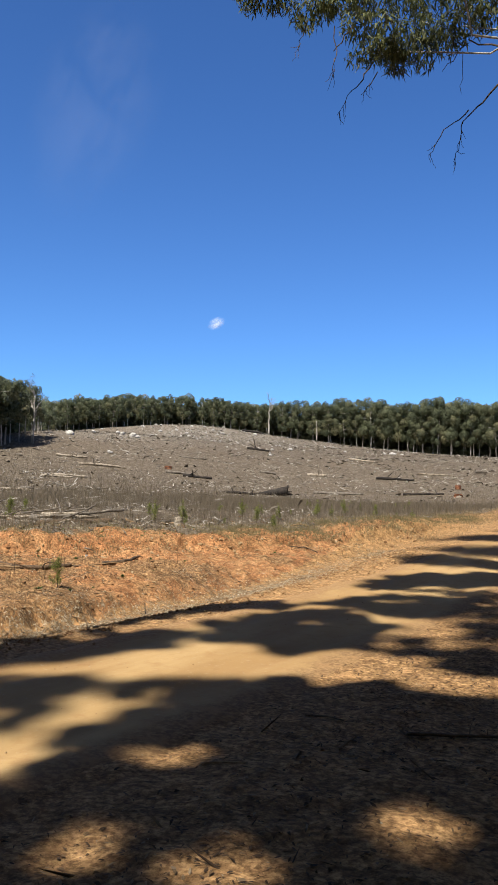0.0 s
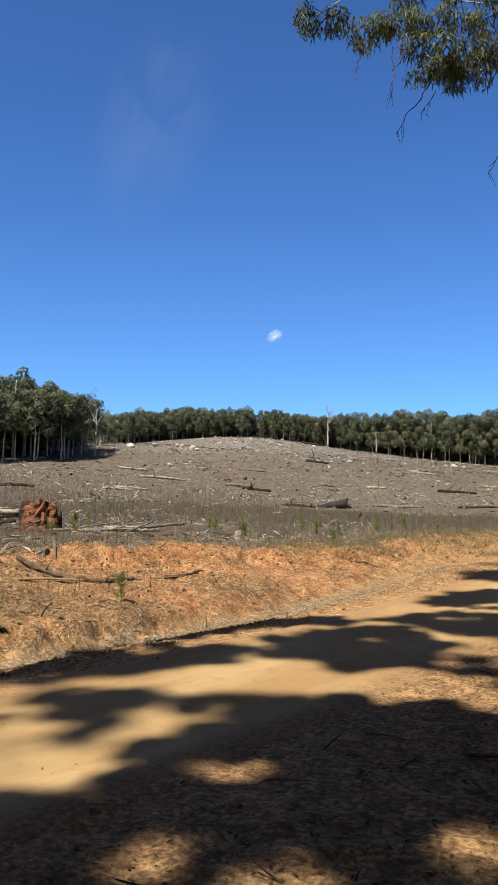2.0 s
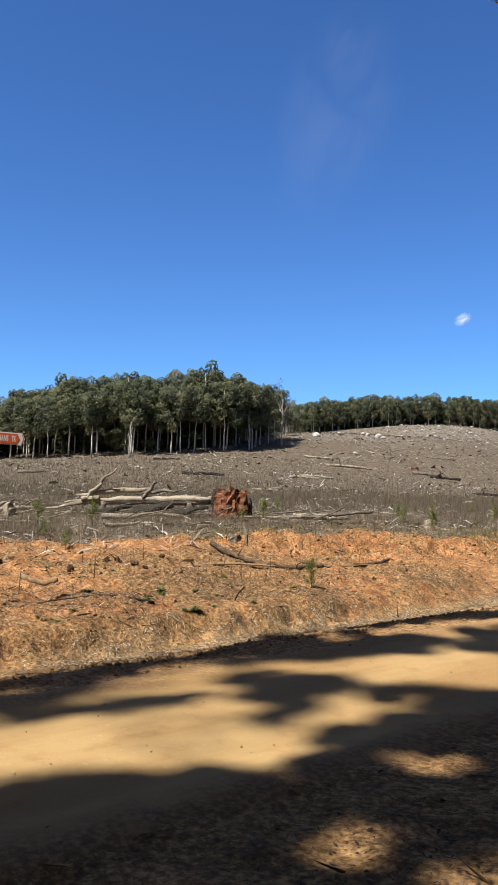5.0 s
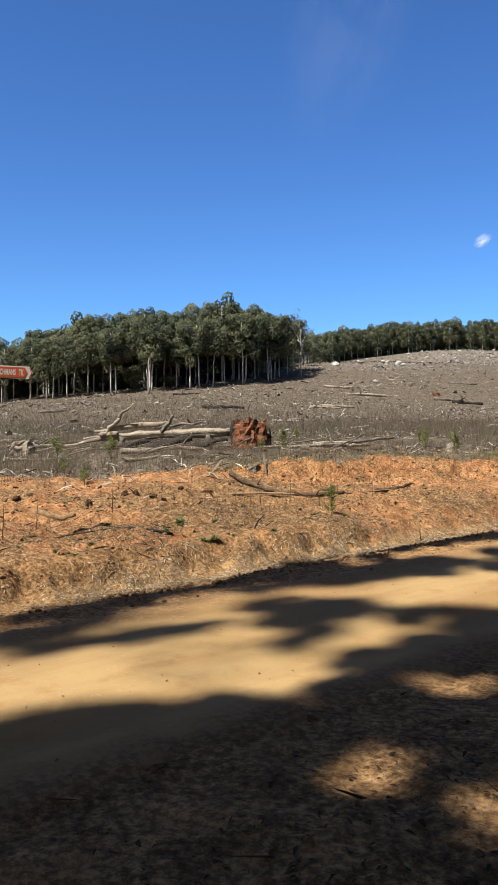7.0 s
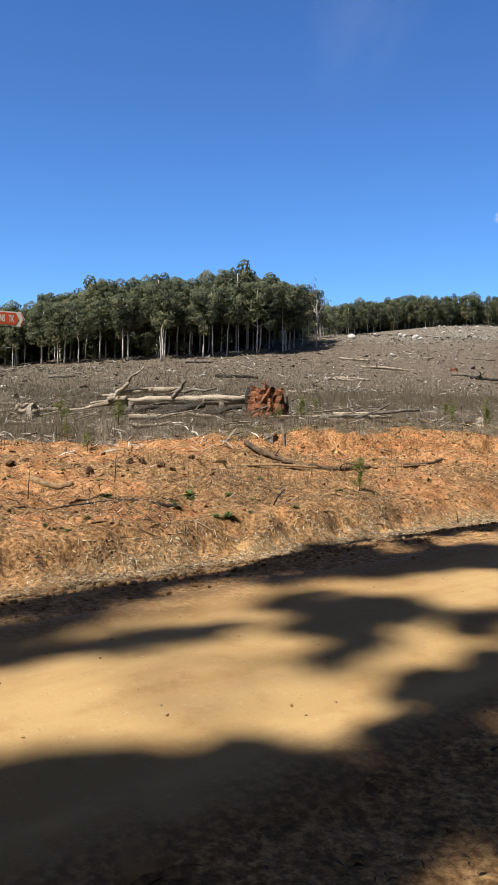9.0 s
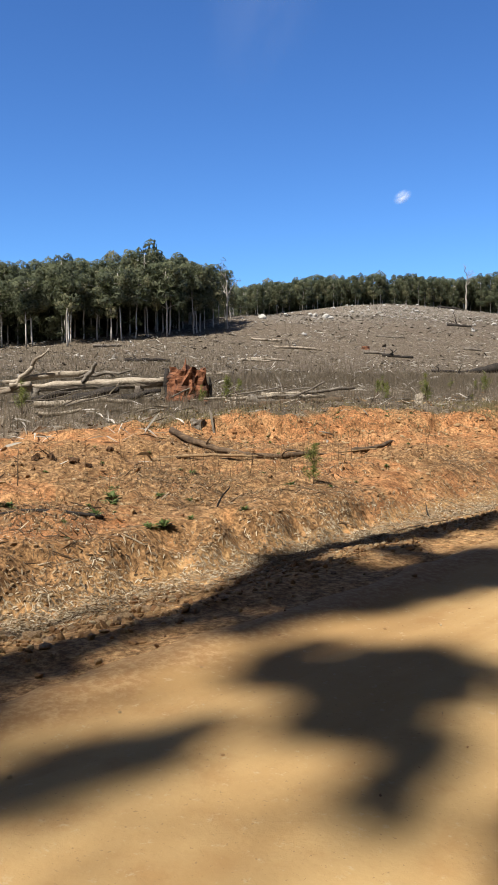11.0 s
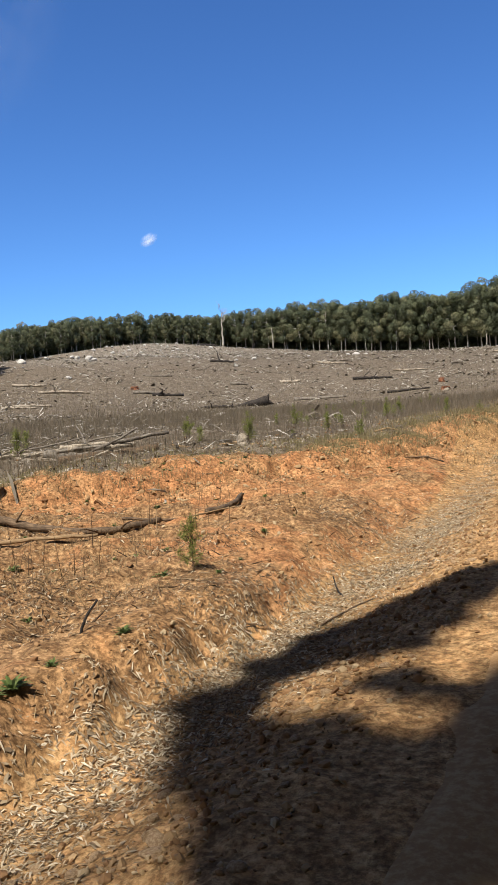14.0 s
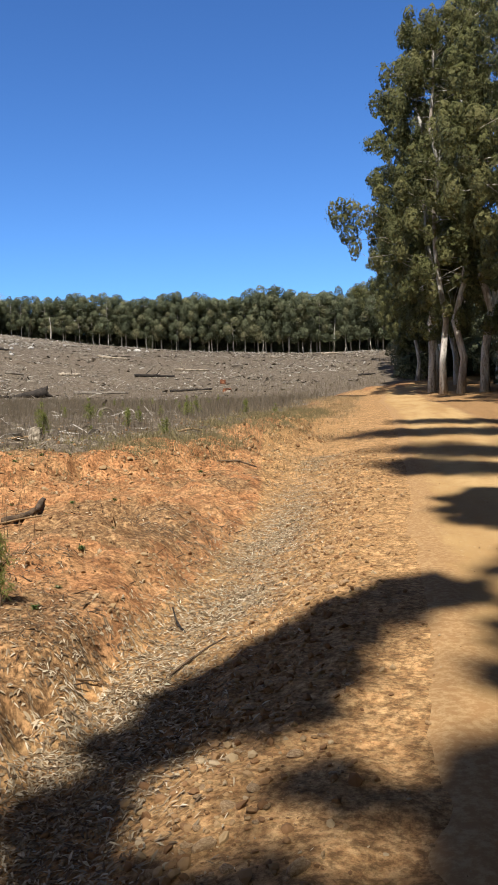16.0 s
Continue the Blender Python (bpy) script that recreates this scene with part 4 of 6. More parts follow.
for k, (x, y, h) in enumerate([(-11.17, 4.98, 0.62), (-10.94, 5.11, 0.5), (-11.41, 5.86, 0.4), (-12.1, 7.6, 0.45)]):
    zs = ground_z(x, y)
    crooked("dead_stalk", [(x, y, zs - 0.04), (x + 0.02, y, zs + h * 0.5), (x - 0.01, y + 0.03, zs + h)], 0.010, 0.005, BROWN_WOOD, "thin dead brown stalk standing near the sign", "dead stalk", "stalks by the sign", 6, 0.1, 160 + k)
zs = ground_z(-8.75, 11.6)
crooked("broken_stick", [(-8.6, 11.5, zs - 0.02), (-8.75, 11.65, zs + 0.05), (-8.8, 11.7, zs + 0.18)], 0.012, 0.007, DARK_WOOD, "dark forked stick by the ditch", seed=67, stubs=1)
crooked("stick", on_ground([(-8.5, 10.5), (-8.4, 10.9), (-8.25, 11.3)], 0.012), 0.010, 0.007, BROWN_WOOD, "brown stick in the leaf-filled ditch", seed=68)
crooked("stick", on_ground([(-3.0, 4.65), (-2.85, 4.72), (-2.7, 4.74)], 0.01), 0.007, 0.004, TAN_WOOD, "pale stick on shaded leaf litter", seed=69)
crooked("stick", on_ground([(-3.0, 6.2), (-2.8, 6.24), (-2.65, 6.18)], 0.01), 0.009, 0.005, BROWN_WOOD, "brown stick on shaded leaf litter", seed=70)
crooked("fallen_branch", on_ground([(-2.1, 6.1), (-1.7, 6.35), (-1.2, 6.6)], 0.02), 0.015, 0.008, BROWN_WOOD, "fallen branch on shaded leaf litter", seed=71, stubs=2)


# ---------------- track sign ----------------
def steel_material():
    m, n, l, b = shader("galvanised_steel", 0.5, 0.5)
    b.inputs["Metallic"].default_value = 0.55
    l.new(blend(n, l, span(n, l, grain(n, l, 0.06, 5), 0.35, 0.7), (0.50, 0.50, 0.47), (0.66, 0.66, 0.62)), b.inputs["Base Color"])
    return m


def paint_material(name, tone, worn):
    m, n, l, b = shader(name, 0.45, 0.4)
    l.new(blend(n, l, times(n, l, span(n, l, grain(n, l, 0.05, 6), 0.45, 0.75), 0.5), tone, worn), b.inputs["Base Color"])
    return m


STEEL = steel_material()
SIGN_RED = paint_material("sign_orange", (0.62, 0.10, 0.035), (0.55, 0.16, 0.08))
SIGN_WHITE = paint_material("sign_white", (0.78, 0.77, 0.74), (0.62, 0.60, 0.55))


def slab(outline, thick):
    """A flat plate with that outline in x and z, facing -y."""
    n = len(outline)
    V = [(x, -thick / 2, z) for x, z in outline] + [(x, thick / 2, z) for x, z in outline]
    F = [list(range(n)), list(range(2 * n - 1, n - 1, -1))]
    F += [[k, n + k, n + (k + 1) % n, (k + 1) % n] for k in range(n)]
    return mesh_of("plate", V, F)


def track_sign():
    x, y = -10.86, 4.68
    z = ground_z(x, y)
    ob = thing("track_sign", (x, y, z), "orange and white track name sign on galvanised post", "sign", turn=66)
    ob.matrix_world = ob.matrix_world @ pose(0, 0, 0, 0, 1.7, 0)  # the post leans a little
    top = 2.62 - z
    s = Shape().tube([(0, 0, -0.2), (0, 0, top * 0.5), (0, 0, top)], [0.03, 0.03, 0.03], 16)
    part("post", s.mesh("post"), STEEL, ob, "galvanised steel post")
    part("post_cap", Shape().tube([(0, 0, top - 0.005), (0, 0, top + 0.025)], [0.033, 0.028], 16).mesh("post_cap"), STEEL, ob)
    z0, z1, x0, x1 = top - 0.205, top - 0.035, 0.03, 0.70
    mid = (z0 + z1) / 2
    part("board", slab([(x0, z0), (x1 - 0.045, z0), (x1, mid), (x1 - 0.045, z1), (x0, z1)], 0.008), SIGN_WHITE, ob, "white sign board with pointed end")
    e = 0.016
    field = part("panel", slab([(x0 + 0.035, z0 + e), (x1 - 0.105, z0 + e), (x1 - 0.072, mid), (x1 - 0.105, z1 - e), (x0 + 0.035, z1 - e)], 0.004), SIGN_RED, ob, "orange-red panel")
    field.location = (0, -0.0065, 0)
    back = part("panel", slab([(x0 + 0.035, z0 + e), (x1 - 0.105, z0 + e), (x1 - 0.072, mid), (x1 - 0.105, z1 - e), (x0 + 0.035, z1 - e)], 0.004), SIGN_RED, ob)
    back.location = (0, 0.0065, 0)
    tip = part("arrow_tip", slab([(x1 - 0.052, z0 + e), (x1 - 0.022, mid), (x1 - 0.052, z1 - e), (x1 - 0.042, z1 - e), (x1 - 0.012, mid), (x1 - 0.042, z0 + e)], 0.004), SIGN_RED, ob)
    tip.location = (0, -0.0065, 0)
    for k, w in enumerate(("DUTCHMANS", "TK")):
        c = bpy.data.curves.new("lettering", "FONT")
        c.offset = 0.0035
        c.body, c.size, c.extrude, c.space_character = w, 0.115, 0.001, 1.0
        o = bpy.data.objects.new("lettering", c)
        scene.collection.objects.link(o)
        me = bpy.data.meshes.new_from_object(o.evaluated_get(bpy.context.evaluated_depsgraph_get()))
        bpy.data.objects.remove(o)
        co = np.array([v.co[:] for v in me.vertices])
        lo, hi = co.min(axis=0), co.max(axis=0)
        a, b = ((0.165, 0.475), (0.515, 0.58))[k]
        for v in me.vertices:
            u = (v.co.x - lo[0]) / (hi[0] - lo[0])
            h = (v.co.y - lo[1]) / (hi[1] - lo[1])
            v.co = (a + u * (b - a), -0.0095 - 0.001 * (v.co.z > 0), mid - 0.042 + 0.084 * h)
        part("lettering", me, SIGN_WHITE, ob, "white capital letters")
    for k in (0.03, 0.14):
        part("clamp", Shape().tube([(0, 0, z0 + k), (0, 0, z0 + k + 0.022)], [0.037, 0.037], 16).mesh("clamp"), STEEL, ob)


track_sign()


# ---------------- rocks on the crest ----------------
def rock_mesh(seed, name="rock"):
    rng = np.random.default_rng(seed)
    bm = bmesh.new()
    bmesh.ops.create_icosphere(bm, subdivisions=2, radius=1)
    cuts = rng.normal(0, 1, (9, 3))
    cuts /= np.linalg.norm(cuts, axis=1)[:, None]
    for v in bm.verts:
        p = np.array(v.co)
        for c in cuts:
            d = p @ c - 0.72
            if d > 0:
                p = p - c * d * 0.85
        v.co = p * (1 + (0.22 if name == "root_clod" else 0.05) * rng.normal())
    me = bpy.data.meshes.new(name)
    bm.to_mesh(me)
    bm.free()
    return me


def stone_material(name, low, high, lichen):
    m, n, l, b = shader(name, 0.9, 0.2)
    col = blend(n, l, span(n, l, grain(n, l, 0.25, 6), 0.35, 0.65), low, high)
    col = blend(n, l, times(n, l, span(n, l, grain(n, l, 0.6, 6), 0.55, 0.7), 0.6), col, lichen)
    l.new(col, b.inputs["Base Color"])
    relief_bump(n, l, b, grain(n, l, 0.1, 6), 0.03, 0.7)
    return m


GRANITE = stone_material("pale_granite", (0.50, 0.48, 0.44), (0.72, 0.70, 0.66), (0.36, 0.33, 0.28))
FIELD_STONE = stone_material("tan_stone", (0.40, 0.25, 0.13), (0.62, 0.44, 0.26), (0.30, 0.19, 0.11))


SOIL = stone_material("dark_root_soil", (0.06, 0.036, 0.022), (0.20, 0.11, 0.055), (0.30, 0.15, 0.065))


CLOD_SPOTS = [(-13.47, 8.74), (-13.37, 8.93), (-12.83, 8.96), (-12.44, 8.93), (-13.88, 10.39), (-13.17, 7.78), (-14.79, 7.44), (-14.36, 6.95), (-13.72, 6.18)]


def root_clods():
    """Torn-up clods of dark soil and roots on the stripped strip."""
    rng = np.random.default_rng(19)
    kinds = [rock_mesh(650 + k, "root_clod") for k in range(3)]
    for k, (x, y) in enumerate(CLOD_SPOTS):
        r = rng.uniform(0.04, 0.09)
        ob = tagged(part("root_clod", kinds[k % 3], SOIL), "dark clod of torn roots and soil", "clod", "root clods on the strip")
        ob.matrix_world = pose(x, y, ground_z(x, y) + r * 0.3, rng.uniform(-20, 20), rng.uniform(-20, 20), rng.uniform(0, 360))
        ob.scale = (r * rng.uniform(0.9, 1.9), r * rng.uniform(0.7, 1.2), r * rng.uniform(0.6, 1.3))


def pale_sticks():
    """Bleached broken sticks round the wood heap, the stump and the long trunk."""
    rng = np.random.default_rng(23)
    for k in range(56):
        cx, cy, sx = ((-16.8, 18.5, 0.7), (-19.0, 18.0, 0.8), (-23.0, 15.0, 2.2), (-27.5, 14.0, 2.0))[k % 4]
        x, y, a, long, r = cx + rng.normal(0, sx), cy + rng.normal(0, 0.5), radians(rng.uniform(5, 75)), rng.uniform(0.5, 1.5), rng.uniform(0.014, 0.035)
        pts = [(x + t * math.cos(a) * long, y + t * math.sin(a) * long) for t in (-0.5, 0.0, 0.5)]
        pts = [(p[0], p[1], ground_z(*p) + r + (0.16 if k % 3 == 0 else 0.03) * (1 + j)) for j, p in enumerate(pts)]
        crooked("branch", pts, r, r * 0.6, PALE_WOOD if k % 3 else GREY_WOOD, "bleached broken stick among dry stalks", "branch", "sticks round the wood heap", 7, 0.15, 800 + k)


def crest_rocks():
    rng = np.random.default_rng(9)
    kinds = [rock_mesh(600 + k) for k in range(4)]
    spots = [(-89.5, 98.0, 0.75), (-88.6, 110.0, 0.6), (-90.4, 111.0, 0.55), (-84.6, 108.0, 0.8), (-83.0, 107.0, 0.6), (-86.0, 109.5, 0.5), (-62.6, 172.0, 0.9), (-63.8, 170.0, 0.6), (-61.2, 174.0, 0.5)]
    for k in range(30):
        spots.append((-116 + rng.normal(0, 15), 172 + rng.normal(0, 13), rng.uniform(0.2, 0.6)))
    for k in range(14):
        spots.append((-92 + rng.normal(0, 12), 122 + rng.normal(0, 14), rng.uniform(0.3, 0.6)))
    for x, y, r in spots:
        ob = tagged(part("rock", kinds[int(rng.integers(4))], GRANITE), "pale granite rock on the crest of the clearing", "rock", "rocks on the crest")
        ob.matrix_world = pose(x, y, ground_z(x, y) + r * 0.2, rng.uniform(-12, 12), rng.uniform(-12, 12), rng.uniform(0, 360))
        ob.scale = (r, r * rng.uniform(0.7, 1.1), r * rng.uniform(0.5, 0.8))


crest_rocks()
root_clods()
pale_sticks()


# ---------------- lone trees of the forest edge ----------------
def dead_tree(at, tall, seed, forks, label, sparse=0):
    rng = np.random.default_rng(seed)
    ob = thing("dead_tree", at, label, "dead tree" if not sparse else "tree")
    s = Shape()
    path = bent((0, 0, -0.3), (rng.normal(0, 0.02) * tall, rng.normal(0, 0.02) * tall, tall * 0.8), 0, 8, 0.008, seed)
    s.tube(path, np.linspace(0.026 * tall, 0.010 * tall, 8), 8, 0.06)
    tips = []
    for k in range(forks):
        i = int(rng.integers(4, 8))
        a = rng.uniform(0, 6.28)
        tip = path[i] + np.array([math.cos(a) * 0.14, math.sin(a) * 0.14, rng.uniform(0.12, 0.26)]) * tall
        limb = bent(path[i], tip, 0, 5, 0.05, seed + k)
        s.tube(limb, np.linspace(0.010 * tall, 0.003 * tall, 5), 5)
        for j in range(3):
            e = limb[3] + rng.normal(0, 0.05, 3) * tall + np.array([0, 0, 0.05 * tall])
            s.tube(bent(limb[2 + j % 2], e, 0, 3, 0.04, seed + 9 * k + j), [0.004 * tall, 0.003 * tall, 0.0015 * tall], 4)
            tips.append(e)
    part("trunk", s.mesh("trunk"), PALE_TRUNK, ob)
    if sparse:
        V, F = leaves(np.array(tips), (0.5, 0.5, 0.4), sparse, 0.3, 0.5, 0.4, rng)
        part("crown", mesh_of("crown", V, F), FAR_LEAF, ob, "thin sparse crown")
    return ob


PALE_TRUNK = bark_material("dead_bark", (0.60, 0.56, 0.50), (0.36, 0.32, 0.27), (0.26, 0.23, 0.19))
dead_tree((-118.0, 216.0, ground_z(-118.0, 216.0)), 12.6, 21, 5, "bleached dead tree at the forest edge")
dead_tree((-102.5, 217.5, ground_z(-102.5, 217.5)), 7.6, 22, 0, "bleached broken trunk at the forest edge")
dead_tree((-84.6, 85.0, ground_z(-84.6, 85.0)), 8.6, 23, 6, "thin pale tree with a sparse crown at the forest corner", 26)
dead_tree((-84.8, 58.4, ground_z(-84.8, 58.4)), 5.6, 24, 0, "bleached broken trunk before the forest")
dead_tree((-46.6, 236.0, ground_z(-46.6, 236.0)), 4.8, 25, 0, "short bleached trunk at the forest edge")


# ================= tall gums beside the track =================
def gum_tree(at, trunk_top, r, clumps, label, seed, leaf=0.36, count=760, spread=(1.8, 1.8, 1.1), droop=0.9, limb_from=0.35, core=0.0, vary=0.0, slim=0.4, stout=1.0, foliage=None):
    """A roadside gum: crooked trunk, long limbs, and hanging clumps of leaves at their ends; clumps are in world places."""
    rng = np.random.default_rng(seed)
    at = np.array((*at, ground_z(*at)))
    tree = thing("gum_tree", at, label, "tree", "gums beside the track")
    top = np.array(trunk_top, float) - at
    path = bent((0, 0, -0.4), top, 0, 10, 0.012, seed)
    s = Shape().tube(path, np.r_[r * 1.35, np.linspace(r, r * 0.3, 9)], 11, 0.07, seed=seed)
    c = np.array(clumps, float) - at
    for k, p in enumerate(c):
        if (foliage or stout < 0.25) and k % (3 if foliage else 6):
            continue
        h = np.clip((p[2] - 0.25 * np.hypot(*p[:2])) / top[2], limb_from, 0.97)
        i = h * 9
        base = path[int(i)] + (path[min(9, int(i) + 1)] - path[int(i)]) * (i - int(i))
        limb = bent(base, p, 0.25, 7, 0.06, seed + k)
        thick = stout * min(r * 0.4, 0.03 + 0.012 * np.linalg.norm(p - base))
        s.tube(limb, np.linspace(thick, 0.008, 7), 6, 0.08)
    part("trunk", s.mesh("trunk"), GUM_BARK, tree, "mottled white and grey bark")
    data = leaves(c, spread, count, leaf, slim, droop, rng, vary=vary)
    if core:
        data = together(tufts(c, np.array(spread) * core, rng, FINE, 0.25), data)
    part("crown", mesh_of("crown", *data, True), foliage or SUN_LEAF, tree, "olive green hanging leaves")
    return tree


def crown_of(x, y, z0, z1, wide, n, rng, lean=0.0):
    """Clump places for a free crown between two heights."""
    out = []
    for k in range(n):
        h = (k + rng.uniform(0, 1)) / n
        a = rng.uniform(0, 6.283)
        q = wide * (0.30 + 0.70 * math.sin(math.pi * (0.2 + 0.72 * h))) * math.sqrt(rng.uniform(0.2, 1))
        out.append((x + q * math.cos(a) - lean * math.sin(math.pi * h), y + q * math.sin(a), z0 + (z1 - z0) * h))
    return out


def plant_row():
    """The gums along the far side of the track."""
    rng = np.random.default_rng(31)
    kinds = []
    for k in range(5):
        g = ground_z(6, 60)
        fine = k < 4
        crown = crown_of(6, 60 + k, g + (5.0 if k % 2 else 7.5), g + 29 + k, 4.7, 130 if fine else 26, rng, 0.8)
        if k == 0:
            crown += [(-0.6, 60, g + 14.6), (-1.5, 60, g + 15.0), (-2.1, 60, g + 14.4), (-1.1, 60.5, g + 14.2), (-1.7, 59.6, g + 13.6), (-1.0, 60, g + 12.6), (-0.2, 60, g + 13.4), (0.5, 60, g + 14.1), (-0.5, 60, g + 11.6)]
        look_of = dict(leaf=0.30, count=120, spread=(0.66, 0.66, 0.95)) if fine else dict(leaf=0.6, count=120, spread=(1.7, 1.7, 1.2))
        kinds.append(gum_tree((6, 60 + k), (6 + rng.normal(0, 0.7), 60 + k, g + 26 + k), 0.25 + 0.02 * k, crown,
                              "tall roadside gum with mottled white trunk and hanging leaves", 700 + k, droop=3.0, core=0.85, vary=0.5, slim=0.24, stout=0.3, foliage=ROW_LEAF, **look_of))
    spots = [(-4.1, 66.6, 0, 0.95), (-2.9, 67.2, 10, 0.92), (-1.1, 67.8, 200, 1.05), (-4.8, 72.5, 40, 0.9), (2.2, 60, 310, 1.0), (-4.3, 80, 0, 1.0), (-2.0, 86, 20, 0.9),
             (-6.2, 108, 0, 0.8), (-7.0, 118, 60, 0.75), (-3.2, 92, 100, 0.95), (-4, 112, 150, 0.9), (0.8, 52, 20, 1.0), (2.4, 43, 350, 0.9),
             (3.2, 56, 90, 1.05), (1.5, 82, 40, 1.1), (4.6, 36, 0, 0.85), (-8.2, 132, 10, 0.75), (-6.4, 103, 30, 0.6), (-5.6, 97, 120, 0.66), (-5.0, 100, 250, 0.68), (-7.2, 111, 80, 0.66),
             (6.5, 30, 0, 0.9), (8, 21, 70, 0.95), (7, 13, 140, 0.9), (8, 4, 210, 0.95), (6, -5, 280, 0.9), (8, -13, 330, 1.0)]
    used = set()
    for k, (x, y, turn, size) in enumerate(spots):
        m = pose(x, y, ground_z(x, y), 0, 0, turn)
        ob = kinds[k % 4 if y > 34 else 4]
        if ob not in used:
            used.add(ob)
            ob.matrix_world = m
        else:
            ob = copy_thing(ob, m)
        ob.scale = (size, size, size)


plant_row()

# where the shade of the near crowns falls, and how high the leaves hang that throw it: x, y, height
CAST = (-SUN_FROM.x / math.tan(SUN_UP), -SUN_FROM.y / math.tan(SUN_UP))


def shading(spots):
    return [(x - CAST[0] * z, y - CAST[1] * z, z) for x, y, z in spots]


def near_gums():
    rng = np.random.default_rng(41)
    # hanging spray over the track, with dead twigs
    tree = gum_tree((1.3, 10.9), (0.9, 10.8, 17), 0.26, [(-5.51, 9.29, 8.75), (-5.17, 9.48, 8.72), (-4.82, 9.66, 8.5), (-4.58, 9.78, 8.62), (-4.33, 9.89, 8.65), (-4.11, 9.99, 8.27), (-4.01, 10.03, 7.9),
                                                   (-3.76, 10.12, 8.2), (-3.69, 10.15, 7.75), (-3.37, 10.26, 7.85), (-3.26, 10.3, 8.15), (-3.05, 10.36, 8.0), (-2.84, 10.42, 8.15), (-2.63, 10.48, 8.4), (-2.45, 10.52, 8.3),
                                                   (-3.4, 10.25, 8.5), (-2.98, 10.38, 8.5), (-3.76, 10.12, 8.6), (-4.12, 9.98, 8.6), (-3.83, 10.1, 7.95), (-3.55, 10.2, 8.0), (-3.2, 10.3, 8.9), (-3.7, 10.1, 9.0), (-2.6, 10.5, 8.9), (-4.3, 10.0, 9.1)],
                    "leaning roadside gum with a low hanging leafy limb", 811, 0.12, 330, (0.27, 0.27, 0.22), 3.2, 0.4, vary=0.4, slim=0.2, stout=0.22)
    o = np.array((1.3, 10.9, ground_z(1.3, 10.9)))
    twigs = [((-1.6, 10.7, 7.7), (-2.41, 10.53, 7.27), 0.022), ((-2.41, 10.53, 7.27), (-2.84, 10.42, 6.82), 0.014), ((-2.77, 10.44, 6.97), (-3.08, 10.35, 6.73), 0.010), ((-3.08, 10.35, 6.73), (-3.26, 10.29, 6.4), 0.007),
             ((-2.84, 10.42, 6.82), (-2.87, 10.41, 6.6), 0.008), ((-2.87, 10.41, 6.6), (-2.96, 10.39, 6.28), 0.006), ((-3.97, 10.04, 7.75), (-4.22, 9.94, 7.37), 0.012), ((-4.22, 9.94, 7.37), (-4.41, 9.86, 7.02), 0.006),
             ((-3.9, 10.05, 7.6), (-4.11, 9.99, 7.3), 0.008), ((-4.45, 9.84, 8.3), (-4.45, 9.84, 7.55), 0.008), ((-4.2, 9.9, 8.3), (-4.47, 9.86, 7.95), 0.012), ((-2.0, 10.6, 7.6), (-2.77, 10.44, 7.95), 0.018), ((-2.77, 10.44, 7.9), (-3.1, 10.36, 7.55), 0.008),
             ((-4.8, 9.7, 8.4), (-4.9, 9.6, 7.95), 0.006), ((-2.84, 10.42, 7.8), (-2.86, 10.42, 7.2), 0.005)]
    for a, b in ((k, j) for k in (3, 4, 5, 7, 8, 9, 13) for j in range(4)):
        e = np.array(twigs[a][1])
        f = np.array(twigs[a][0])
        t = rng.uniform(0.4, 1.0)
        p = f + (e - f) * t
        twigs.append((tuple(p), tuple(p + rng.normal(0, 0.07, 3) + np.array([0, 0, -0.16])), 0.004))
    for k, (a, b, r) in enumerate(twigs):
        part("dead_twig", Shape().tube(bent(np.array(a) - o, np.array(b) - o, -0.02, 6, 0.04, 820 + k), np.linspace(r, r * 0.5, 6), 5).mesh("dead_twig"), BROWN_WOOD, tree, "bare dead twig")
    # unseen crowns added overhead, laid out to shade the track and its shoulder
    def band(x0, x1, y0, y1, n, lo, hi):
        return [(rng.uniform(x0, x1), rng.uniform(y0, y1), rng.uniform(lo, hi)) for k in range(n)]

    def patch(x0, x1, y0, y1, step, lo, hi, gaps=()):
        """Leaf masses whose shade covers a stretch of ground, but for a few gaps."""
        out = []
        for gx in np.arange(x0, x1, step):
            for gy in np.arange(y0, y1, step):
                x, y = gx + rng.uniform(-0.3, 0.3), gy + rng.uniform(-0.3, 0.3)
                if all(math.hypot(x - a, y - b) > 0.48 for a, b in gaps):
                    out.append((x, y, rng.uniform(lo, hi)))
        return out

    def stroke(lines, lo, hi):
        """Leaf masses along the given lines of shade: x, y to x, y, and half the breadth."""
        out = []
        for x0, y0, x1, y1, w in lines:
            n = max(2, int(math.hypot(x1 - x0, y1 - y0) / 0.34))
            for k in range(n):
                t = (k + rng.uniform(0.2, 0.8)) / n
                out.append((x0 + (x1 - x0) * t + rng.normal(0, 0.6 * w), y0 + (y1 - y0) * t + rng.normal(0, 0.6 * w), rng.uniform(lo, hi)))
        return out

    def within(outline, x, y):
        odd = False
        for (x1, y1), (x2, y2) in zip(outline, outline[1:] + outline[:1]):
            if (y1 > y) != (y2 > y) and x < (x2 - x1) * (y - y1) / (y2 - y1) + x1:
                odd = not odd
        return odd

